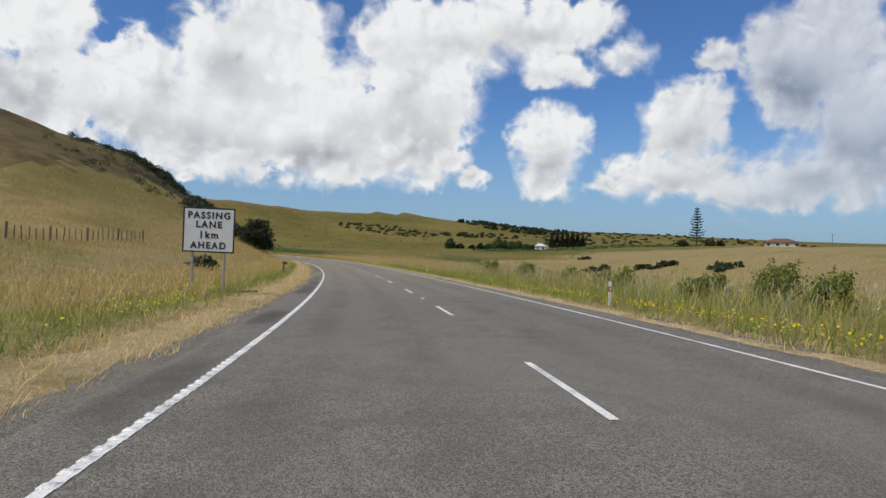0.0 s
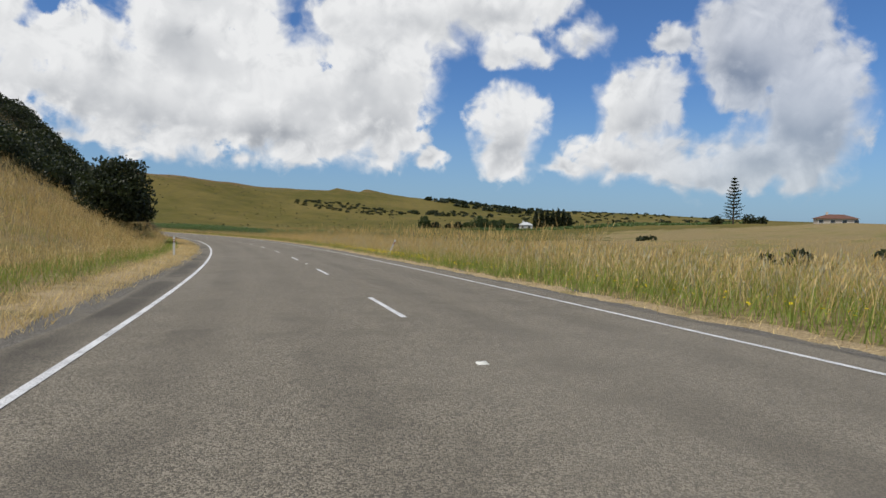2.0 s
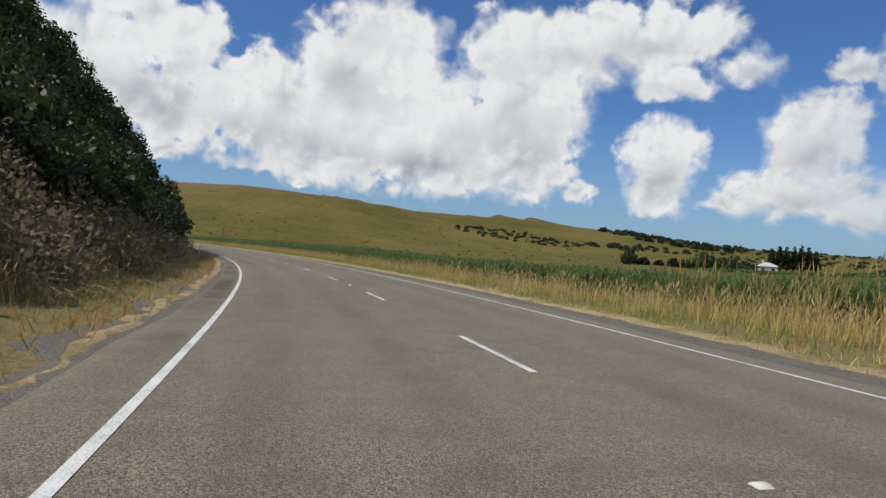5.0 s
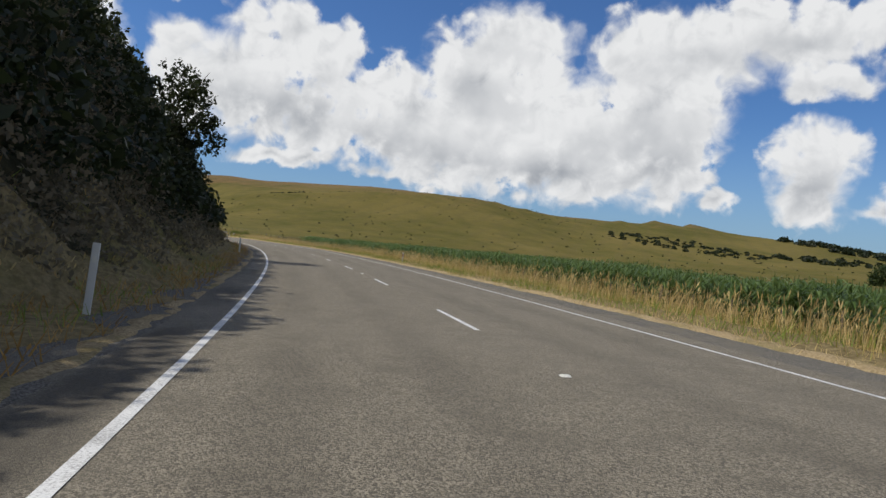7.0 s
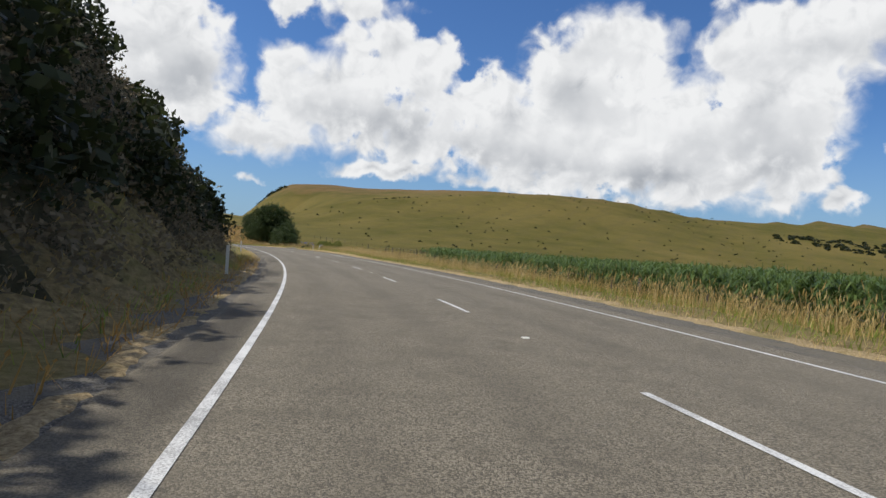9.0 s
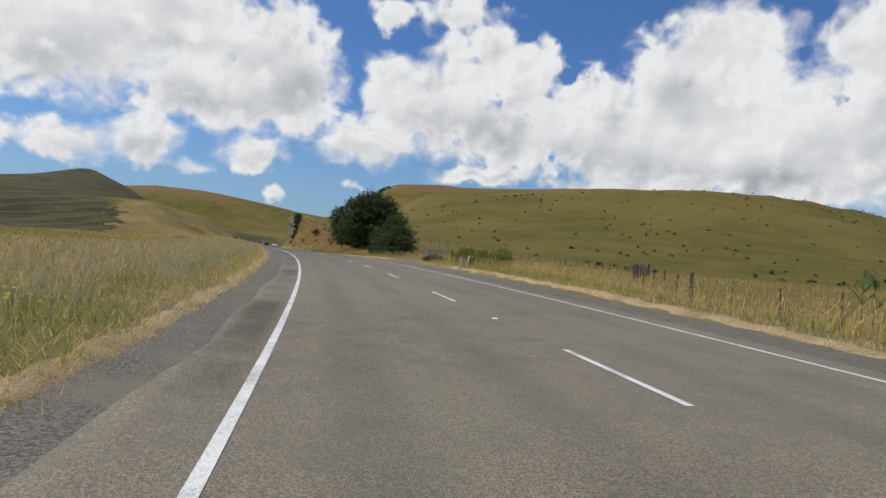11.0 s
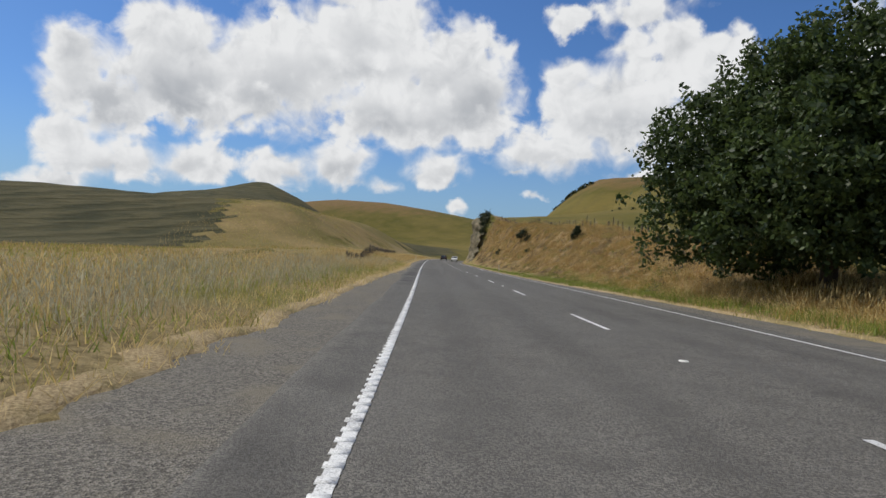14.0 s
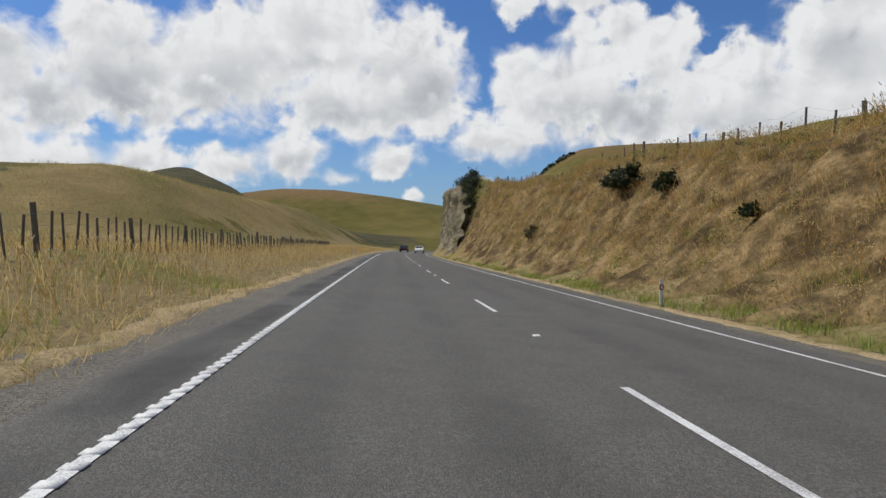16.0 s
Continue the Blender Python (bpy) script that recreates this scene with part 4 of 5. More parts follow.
blades("verge_grass", 0, 100, 5.2, 13, 24, 0.85, 0.014, M["olive"], "rank olive-green weeds among the dry stalks", beyond_right(0.9), 0.36, 0.3, 15)
blades("verge_grass", 0, 92, 5.2, 11, 20, 0.62, 0.016, M["green"], "rank green weeds on the verge", both(beyond_right(0.5), patchy(9, 45, -0.5)), 0.38, 0.0, 24)
blades("verge_grass", 115, 430, 5.2, 10.5, 14, 0.48, 0.02, M["olive"], "rank green grass among the dry stalks", both(beyond_right(0.7), patchy(10, 42, -0.3)), 0.38, 0.0, 16)
blades("field_grass", 0, 210, 15, 70, 2.2, 0.5, 0.04, M["dry"], "dry golden field grass beyond the verge", None, 0.4, 0.2, 17)
blades("field_grass", 0, 180, 13, 55, 3.4, 0.5, 0.04, M["olive"], "olive-green field grass beyond the verge", patchy(26, 46, -0.6), 0.4, 0.2, 25)
blades("field_grass", 335, 430, 11, 46, 4, 0.34, 0.04, M["dry"], "dry golden grass in the roadside paddock", beyond_right(2), 0.4, 0.1, 18)
blades("verge_grass", 335, 405, 7.0, 11, 46, 0.3, 0.02, M["straw"], "short bleached grass behind the gravel", both(beyond_right(0), patchy(5, 47, -0.6)), 0.5, 0.2, 36)
blades("verge_grass", 335, 405, 7.2, 12, 30, 0.36, 0.02, M["olive"], "short olive-green grass behind the gravel", both(beyond_right(0.3), patchy(6, 48, -0.4)), 0.45, 0.0, 37)
blades("verge_grass", 340, 380, 7.6, 12, 20, 0.5, 0.02, M["green"], "rank green weeds behind the gravel", beyond_right(0.6), 0.4, 0.0, 38)
blades("verge_grass", 55, 100, 5.0, 9.0, 46, 0.5, 0.017, M["green"], "rank green weeds on the verge", beyond_right(0.4), 0.42, 0.0, 71)
blades("verge_grass", 20, 130, 6.0, 12.5, 16, 0.95, 0.012, M["weed"], "pale seeding stalks among green weeds", beyond_right(1.0), 0.36, 0.9, 72)
blades("verge_grass", 88, 165, 7.6, 12.0, 18, 1.7, 0.013, M["dry"], "head-high golden seeding grass on the verge", None, 0.26, 0.95, 39)
blades("verge_grass", 88, 165, 7.4, 12.0, 9, 1.5, 0.013, M["straw"], "head-high bleached seeding grass on the verge", patchy(12, 49, 0.0), 0.26, 0.95, 43)
face_only = lambda s, o, x, y, r: ~((s > 548) & (o < 10.5) & (o > 6.3))
low_face = lambda s, o, x, y, r: o < 9.6 + 1.5 * waves(x, y, 5, 82)
off_foot = lambda s, o, x, y, r: o > 6.6 + 0.5 * waves(x, y, 6, 81)
blades("bank_grass", 412, 545, 7.6, 15, 44, 0.62, 0.015, M["rust"], "rust-gold grass hanging down the cut bank", both(off_foot, patchy(4.5, 51, -0.5)), 0.55, 0.6, 21, 0.25)
blades("bank_grass", 412, 545, 6.2, 15, 40, 0.6, 0.016, M["dry"], "golden grass hanging down the cut bank", both(off_foot, patchy(3.6, 53, -0.7)), 0.55, 0.7, 64, 0.25)
blades("bank_grass", 412, 545, 6.0, 13, 40, 0.5, 0.015, M["straw"], "bleached grass on the cut bank", both(patchy(4.2, 55, -0.2), off_foot, low_face), 0.5, 0.5, 22, 0.5)
blades("bank_grass", 412, 545, 5.4, 13, 22, 0.42, 0.018, M["olive"], "olive-green grass on the cut bank", patchy(5, 58, -0.1), 0.5, 0.0, 26, 0.2)
blades("bank_grass", 545, 605, 6.0, 14, 12, 0.6, 0.03, M["dry"], "golden grass above the rock face", face_only, 0.4, 0.4, 68)
blades("bank_grass", 440, 560, 11.5, 15, 13, 0.7, 0.012, M["straw"], "tall seeding grass along the top of the bank", None, 0.35, 0.9, 27)
blades("bank_grass", 412, 600, 4.6, 7.9, 125, 0.42, 0.018, M["green"], "green grass in the ditch under the cut bank", beyond_right(0.45), 0.45, 0, 23)


def flowers(name, spots, per, label):
    pts = []
    for s, o, rs, ro in spots:
        q = np.stack([RNG.normal(s, rs, per), RNG.normal(o, ro, per)], -1)
        pts.append(q[(q[:, 1] > right_edge(q[:, 0]) + 0.3) | (q[:, 1] < -left_edge(q[:, 0]) - 0.5)])
    q = np.concatenate(pts)
    x, y, _z = on_road(q[:, 0], q[:, 1])
    z = terrain(x, y, q[:, 0], q[:, 1]) + RNG.uniform(0.14, 0.32, len(x))
    v, f = quads(np.stack([x, y, z], -1), RNG.uniform(0.045, 0.075, len(x)), 2.5, 1.1)
    return stuff(name, v, f, M["flower"], label, "flowers")


flowers("roadside_flowers", [(20, 5.6, 2, 0.3), (23, 5.8, 2, 0.35), (26.5, 5.7, 1.5, 0.3), (32, 5.6, 2.5, 0.3), (38, 5.8, 4, 0.35), (46, 5.7, 4, 0.3), (55, 5.8, 5, 0.4), (75, 6.0, 6, 0.4), (92, 5.3, 4, 0.2), (97, 5.25, 2.5, 0.2), (101, 5.4, 2, 0.25), (104.5, 5.4, 2, 0.2), (108, 5.5, 3, 0.25),
                             (118, 5.9, 4, 0.3), (34, -7.6, 2.5, 0.5), (26, -7.0, 2, 0.4), (330, -7.5, 5, 0.6)], 130, "small yellow daisies in the roadside grass")


# ---- trees and bushes ----
def crown_points(blobs, n, shell=0.55):
    """Points in the outer part of several rounded masses."""
    vol = np.array([b[3] * b[4] * b[5] for b in blobs]) ** 0.7
    pick = RNG.choice(len(blobs), n, p=vol / vol.sum())
    d = RNG.normal(size=(n, 3))
    d /= np.linalg.norm(d, axis=1)[:, None]
    rad = shell + (1 - shell) * RNG.rand(n) ** 0.6
    b = np.array(blobs)[pick]
    lump = 1 + 0.22 * np.sin(d[:, 0] * 5 + pick) * np.cos(d[:, 1] * 6 + pick * 2) + 0.14 * np.sin(d[:, 2] * 9 + pick)
    return b[:, :3] + d * b[:, 3:] * (rad * lump)[:, None]


def tree(name, label, category, m, blobs, leaves, leaf, mat, trunk=None, limbs=(), group="", shoots=0):
    root = thing(name, label, category, m, group)
    if trunk:
        bm = bmesh.new()
        h, r = trunk
        steps = 5
        for i in range(steps):
            a, b = i / steps, (i + 1) / steps
            tube(bm, (0.12 * math.sin(a * 4) * r * 4, 0, h * a - (0.1 if i == 0 else 0)), (0.12 * math.sin(b * 4) * r * 4, 0, h * b), r * (1.25 - a), r * (1.25 - b), 9)
        part("trunk", bm, M["bark"], root)
        for p in limbs:
            bm = bmesh.new()
            a = Vector((0, 0, h * 0.55))
            mid = Vector(p) * 0.5 + Vector((0, 0, h * 0.40))
            tube(bm, a, mid, r * 0.45, r * 0.3, 7)
            tube(bm, mid, p, r * 0.3, r * 0.1, 7)
            part("limb", bm, M["bark"], root)
    if trunk and leaf < 0.15:
        sprays = crown_points(blobs, leaves // 24, 0.68)
        sprays = sprays + (sprays - np.mean([q[:3] for q in blobs], axis=0)) * (RNG.rand(len(sprays), 1) ** 6 * 0.16)
        pts = (sprays[:, None] + RNG.normal(size=(len(sprays), 24, 3)) * [0.17, 0.17, 0.13]).reshape(-1, 3)
        pts = np.concatenate([pts, crown_points(blobs, leaves // 3, 0.35)])
    else:
        pts = crown_points(blobs, leaves)
    if shoots:
        pts = np.concatenate([pts, sprigs(blobs, shoots, min(0.9, 0.35 * max(q[3] for q in blobs)))])
    pts = pts[pts[:, 2] > 0.05]
    v, f = quads(pts, leaf * RNG.uniform(0.6, 1.35, len(pts)), 0.4)
    ob = mesh_object("crown", v, f, mat, root)
    return root


def sprigs(blobs, n, reach):
    """Leafy shoots that break the outline of a crown."""
    base = crown_points(blobs, n, 0.95)
    mid = np.mean([q[:3] for q in blobs], axis=0)
    way = base - mid
    way /= np.linalg.norm(way, axis=1)[:, None]
    way[:, 2] += 0.5
    t = RNG.rand(n, 14, 1)
    return (base[:, None] + way[:, None] * t * reach * RNG.uniform(0.4, 1.0, (n, 1, 1)) + RNG.normal(size=(n, 14, 3)) * 0.07).reshape(-1, 3)


tree("broadleaf_tree", "dense dark green broadleaf tree in dry roadside grass", "tree", stand(426, 11.0),
     [(0.00, 0.00, 5.38, 4.37, 4.37, 3.70), (-2.13, -1.68, 3.81, 3.25, 3.70, 3.02), (1.68, 1.79, 5.15, 3.58, 3.47, 3.47), (0.67, -0.67, 8.06, 2.69, 2.69, 2.02), (-3.25, 1.34, 5.15, 2.46, 2.58, 2.46), (2.02, -2.69, 3.02, 2.91, 2.69, 2.46), (-0.90, 2.91, 2.69, 3.14, 2.69, 2.35),
      (2.91, -1.12, 6.27, 2.24, 2.46, 2.13), (-3.81, 2.91, 3.58, 2.13, 2.46, 2.24), (2.46, 2.02, 7.73, 1.46, 1.46, 1.34), (-1.79, -0.67, 7.62, 1.68, 1.68, 1.46), (0.22, -3.14, 6.05, 1.68, 1.46, 1.79)],
     72000, 0.14, M["tree"], (5.2, 0.26), [(2.4, 1.2, 6.0), (-2.2, -1.4, 5.4), (0.6, -2.2, 6.4), (-1.4, 2.2, 5.8)], shoots=300)
tree("twiggy_shrub", "half-bare twiggy shrub leaning out of the bush bank", "bush", stand(238, -8.6),
     [(0.3, -0.4, 2.6, 1.0, 1.2, 1.4), (0.9, -0.8, 4.6, 0.9, 1.0, 1.3), (0.2, 0.4, 5.8, 0.8, 0.9, 1.2), (1.5, -0.6, 3.6, 0.7, 0.8, 0.8)],
     2600, 0.12, M["bush"], (5.4, 0.09), [(1.9, -0.9, 4.4), (1.5, -0.2, 6.6), (0.4, 0.5, 7.0), (1.6, -1.2, 3.2)], shoots=110)
tree("broadleaf_bush", "leafy green bush tapering down beside the road", "bush", stand(401.5, 10.2),
     [(0.2, 1.0, 3.0, 2.0, 2.2, 2.1), (0, -0.6, 2.2, 2.1, 2.4, 2.0), (0.2, -2.6, 1.4, 1.9, 2.2, 1.5), (0.0, 2.6, 2.6, 1.8, 1.8, 1.8), (-0.6, 0.6, 1.2, 2.0, 2.6, 1.3), (-0.9, 3.4, 1.5, 1.8, 1.9, 1.5), (-1.0, 4.4, 2.2, 1.4, 1.4, 1.6), (-1.1, 4.6, 1.0, 1.4, 1.3, 1.0)],
     32000, 0.12, M["tree"], (2.2, 0.14), [(0.6, 1.2, 3.2), (-0.4, -1.0, 2.6)], shoots=150)


def flax(m, label, blades_n, tall):
    root = thing("flax_bush", label, "bush", m)
    bm = bmesh.new()
    for i in range(blades_n):
        a, l = RNG.rand() * 6.283, tall * RNG.uniform(0.6, 1.1)
        reach = RNG.uniform(0.25, 1.0)
        d, n = Vector((math.cos(a), math.sin(a), 0)), Vector((-math.sin(a), math.cos(a), 0)) * 0.035
        p0 = d * 0.1
        p1 = d * l * 0.5 * reach + Vector((0, 0, l * (0.75 - 0.3 * reach)))
        p2 = d * l * 1.0 * reach + Vector((0, 0, l * max(0.06, 1.0 - 0.95 * reach)))
        vs = [bm.verts.new(q) for q in (p0 - n, p0 + n, p1 + n, p1 - n, p2)]
        bm.faces.new((vs[0], vs[1], vs[2], vs[3]))
        bm.faces.new((vs[3], vs[2], vs[4]))
    part("leaves", bm, M["flax"], root)
    return root


flax(stand(397.4, 10.4), "arching bronze flax clump at the end of the bush", 320, 1.7)
flax(stand(396.0, 11.3), "low arching flax clump in dry grass", 220, 1.35)
tree("round_bush", "round dark green bush on the hill's foot", "bush", stand(126, -11.0),
     [(0, 0, 2.1, 2.7, 3.0, 2.5), (0.3, 0.6, 3.3, 2.3, 2.5, 2.0), (0.7, 1.2, 0.9, 2.3, 2.4, 1.8), (-0.6, -1.2, 1.8, 2.1, 2.1, 2.0), (0.8, -0.8, 0.9, 2.2, 2.2, 1.5)], 15000, 0.2, M["bush"], (1.8, 0.16), [(0.8, 0.6, 2.6)])
tree("low_shrub", "small dark shrub in tall dry grass", "bush", stand(62, -13.0), [(0, 0, 0.5, 1.0, 1.0, 0.7), (0.6, 0.3, 0.4, 0.6, 0.7, 0.5)], 900, 0.16, M["bush"])
tree("low_shrub", "small dark shrub in tall dry grass", "bush", stand(47, -26.0), [(0, 0, 0.6, 0.9, 0.9, 0.8)], 700, 0.16, M["bush"])
for s, o, r in ((14, 9.4, 0.7), (21, 9.2, 0.6), (25, 9.8, 0.75), (30, 9.0, 0.6), (37, 9.6, 0.7), (41, 10.4, 0.6), (52, 9.8, 0.7), (56, 10.8, 0.7), (28, 10.5, 0.95), (33, 11.5, 0.7), (60, 9.5, 0.8), (66, 10.5, 0.7), (75, 12, 0.8), (46, 10.5, 0.6)):
    tree("wild_fennel", "feathery green fennel bush in the verge", "bush", stand(s, o), [(0, 0, 0.45 * r, 0.75 * r, 0.8 * r, 0.55 * r), (0.2, 0.3, 0.8 * r, 0.5 * r, 0.5 * r, 0.4 * r), (-0.4 * r, -0.5 * r, 0.5 * r, 0.45 * r, 0.5 * r, 0.5 * r), (0.3 * r, -0.2, 1.0 * r, 0.3 * r, 0.3 * r, 0.4 * r)],
         3200, 0.06, M["fennel"], group="fennel bushes on the verge", shoots=70)
for s, o, r, h in ((466, 11.3, 0.55, 1.0), (494.5, 10.2, 0.9, 0.8), (496.5, 10.4, 0.8, 0.7), (490, 10.3, 0.5, 0.6), (548, 9.0, 1.3, 1.4), (551.5, 9.4, 1.6, 1.7), (555, 9.6, 1.5, 1.6), (481, 8.9, 0.3, 0.3), (508, 8.4, 0.6, 0.6)):
    blobs = [(0, 0, 0.4 * h, r, r, 0.7 * h), (0.25 * r, 0.4 * r, 0.9 * h, 0.6 * r, 0.7 * r, 0.5 * h), (-0.5 * r, -0.3 * r, 0.3 * h, 0.6 * r, 0.6 * r, 0.45 * h), (0.1 * r, -0.5 * r, 1.1 * h, 0.4 * r, 0.4 * r, 0.35 * h)]
    tree("bank_shrub", "dark green shrub clinging to the cut bank", "bush", stand(s, o), blobs, int(2600 * r), 0.11, M["bush"], group="shrubs on the cut bank", shoots=int(26 * r))


def bush_cover(name, spots, label, leaf, per, mat=None, squash=0.8):
    """Low bush over a slope: many rounded clumps of leaves."""
    s, o, r = spots
    x, y, _z = on_road(s, o)
    z = terrain(x, y, s, o)
    n = np.maximum((per * r).astype(int), 12)
    k = np.repeat(np.arange(len(s)), n)
    d = RNG.normal(size=(len(k), 3))
    d[:, 2] = np.abs(d[:, 2]) * 1.1 - 0.35
    d /= np.linalg.norm(d, axis=1)[:, None]
    lump = 1 + 0.22 * np.sin(d[:, 0] * 5 + k) * np.cos(d[:, 1] * 6 + 2 * k)
    p = np.stack([x, y, z + r * 0.35], -1)[k] + d * (r[k] * lump * RNG.uniform(0.7, 1.0, len(k)))[:, None] * [1, 1, squash]
    v, f = quads(p, leaf * RNG.uniform(0.6, 1.4, len(p)) * np.clip(r[k] * 0.7, 0.6, 1.15), 0.5)
    return stuff(name, v, f, mat or M["bush"], label, "bush")


n = 1500
bs = RNG.uniform(130, 310, n)
bo = -(np.interp(bs, [130, 150, 172, 190, 310], [13.5, 11.5, 9.6, 8.4, 8.2]) + RNG.rand(n) ** 1.4 * np.interp(bs, [130, 190, 212], [9, 12, 26]))
bush_cover("hillside_bush", (bs, bo, RNG.uniform(0.6, 1.9, n)), "dense dark native bush on the steep hillside", 0.185, 180)
n = 90
bs, bo = RNG.uniform(132, 200, n), -RNG.uniform(22, 46, n)
bush_cover("hillside_bush", (bs, bo, RNG.uniform(0.4, 1.1, n)), "scattered dark bush on brown fern slopes", 0.2, 120)
n = 60
bs, bo = RNG.uniform(118, 180, n), -RNG.uniform(8.6, 13, n)
bush_cover("bank_scrub", (bs, bo, RNG.uniform(0.3, 0.7, n)), "dark shrubs among the long golden grass", 0.1, 300)
n = 1900
bs = RNG.uniform(160, 306, n)
bo = -(7.3 + RNG.rand(n) ** 1.2 * 5.2)
bush_cover("bank_scrub", (bs, bo, RNG.uniform(0.5, 1.2, n)), "brown twiggy scrub at the foot of the bush bank", 0.13, 110, M["twig"], 1.0)
blades("bank_grass", 150, 305, -9.0, -4.9, 26, 0.32, 0.02, M["rust"], "trampled brown grass under the bush bank", beyond_left(-0.1), 0.5, 0.3, 69)
n = 260
bs = RNG.uniform(208, 236, n)
bo = -(16 + RNG.rand(n) * 30)
bush_cover("ridge_bush", (bs, bo, RNG.uniform(0.5, 1.1, n)), "dark scrub running down the hill's spur", 0.35, 60)


def world_cover(name, x, y, r, label, leaf, per, mat, squash=0.8):
    s, o = to_road(x, y)
    x2, y2, _z = on_road(s, o)
    z = terrain(x, y)
    k = np.repeat(np.arange(len(x)), np.maximum((per * r).astype(int), 8))
    d = RNG.normal(size=(len(k), 3))
    d[:, 2] = np.abs(d[:, 2])
    d /= np.linalg.norm(d, axis=1)[:, None]
    p = np.stack([x, y, z], -1)[k] + d * (r[k] * RNG.uniform(0.6, 1.0, len(k)))[:, None] * [1, 1, squash]
    v, f = quads(p, leaf * RNG.uniform(0.6, 1.4, len(p)), 0.5)
    return stuff(name, v, f, mat, label, "bush")


def cluster(cx, cy, rx, ry, n, turn=0.0):
    a, q = RNG.rand(n) * 6.283, np.sqrt(RNG.rand(n))
    u, v = np.cos(a) * q * rx, np.sin(a) * q * ry
    c, s = math.cos(radians(turn)), math.sin(radians(turn))
    return cx + u * c - v * s, cy + u * s + v * c


# scrub on the far hill
x, y = cluster(-32, 640, 52, 34, 130, -25)
world_cover("hill_scrub", x, y, RNG.uniform(0.8, 2.4, len(x)), "patch of dark scrub on the grazed hill", 0.8, 26, M["bush"], 0.7)
x, y = cluster(60, 640, 40, 25, 60, 0)
world_cover("hill_scrub", x, y, RNG.uniform(1.2, 2.8, len(x)), "scattered scrub low on the grazed hill", 1.1, 16, M["bush"])
x, y = cluster(-271, 546, 12, 4, 16, 30)
world_cover("hill_scrub", x, y, RNG.uniform(0.7, 1.4, len(x)), "small scrub patch below the hill's crest", 0.6, 16, M["bush"])
x, y = cluster(-452, 650, 34, 5, 46, -25)
world_cover("crest_scrub", x, y, RNG.uniform(0.9, 2.0, len(x)), "low scrub along the hill's skyline", 0.8, 16, M["bush"])
x, y = cluster(115, 770, 70, 55, 120, -20)
world_cover("far_wood", x, y, RNG.uniform(2, 5, len(x)), "dark wood below the far ridge", 1.8, 14, M["bush"])
# rushes and thistles dotted over the hill
n = 420
hs, ho = RNG.uniform(330, 640, n), RNG.uniform(45, 330, n)
x, y, _z = on_road(hs, ho)
world_cover("rush_clumps", x, y, RNG.uniform(0.25, 0.7, n), "dark rush clumps dotted over the grazed hill", 0.35, 26, M["bush"], 1.0)
# field scrub in the gully
for cx, cy, rx, ry, n in ((29, 120, 5, 2, 12), (36, 113, 4, 2, 10), (42, 100, 5, 2, 12), (40, 116, 3, 2, 7), (45, 186, 5, 2, 8)):
    x, y = cluster(cx, cy, rx, ry, n, 60)
    world_cover("gully_scrub", x, y, RNG.uniform(0.5, 1.15, n), "dark scrub in the field's gully", 0.45, 34, M["bush"])


def norfolk_pine(m, h):
    root = thing("norfolk_pine", "tall tiered pine standing alone on the field's skyline", "tree", m)
    bm = bmesh.new()
    tube(bm, (0, 0, -0.2), (0, 0, h), 0.35, 0.04, 8)
    part("trunk", bm, M["bark"], root)
    pts = []
    for z in np.arange(2.2, h - 0.4, 1.15):
        reach = (1 - z / h) ** 0.75 * h * 0.24 + 0.3
        for k in range(6):
            a = k * 1.05 + z * 2.1
            reach *= RNG.uniform(0.86, 1.12)
            t = np.linspace(0.15, 1, 34)
            arm = np.stack([np.cos(a) * t * reach, np.sin(a) * t * reach, z + 0.10 * reach * t**2 * 2.2], -1)
            pts.append(arm + RNG.normal(size=arm.shape) * [0.10, 0.10, 0.13])
    v, f = quads(np.concatenate(pts), 0.30, 0.2)
    mesh_object("crown", v, f, M["bush"], root)
    return root


def at_xy(x, y, turn=0.0):
    return pose(x, y, float(terrain(np.array([float(x)]), np.array([float(y)]))[0]), 0, 0, turn)


norfolk_pine(at_xy(118.5, 281), 17.0)
for dx, dy, r in ((-5, 2, 2.2), (5, -2, 2.4), (9, -3, 1.8)):
    tree("garden_shrub", "dark shrub under the tall pine", "bush", at_xy(118.5 + dx, 281 + dy), [(0, 0, r * 0.5, r, r, r * 0.8)], 500, 0.5, M["bush"], group="shrubs under the pine")
for k in range(7):
    h = RNG.uniform(10, 14)
    tree("shelter_pine", "dark pine in a farm shelter belt", "tree", at_xy(100 + k * 4.5, 490 + k * 2.2), [(0, 0, h * (0.25 + 0.15 * j), 2.6 - 0.42 * j, 2.6 - 0.42 * j, h * 0.2) for j in range(5)], 900, 0.8, M["bush"], (h * 0.3, 0.25), group="pines of the shelter belt")
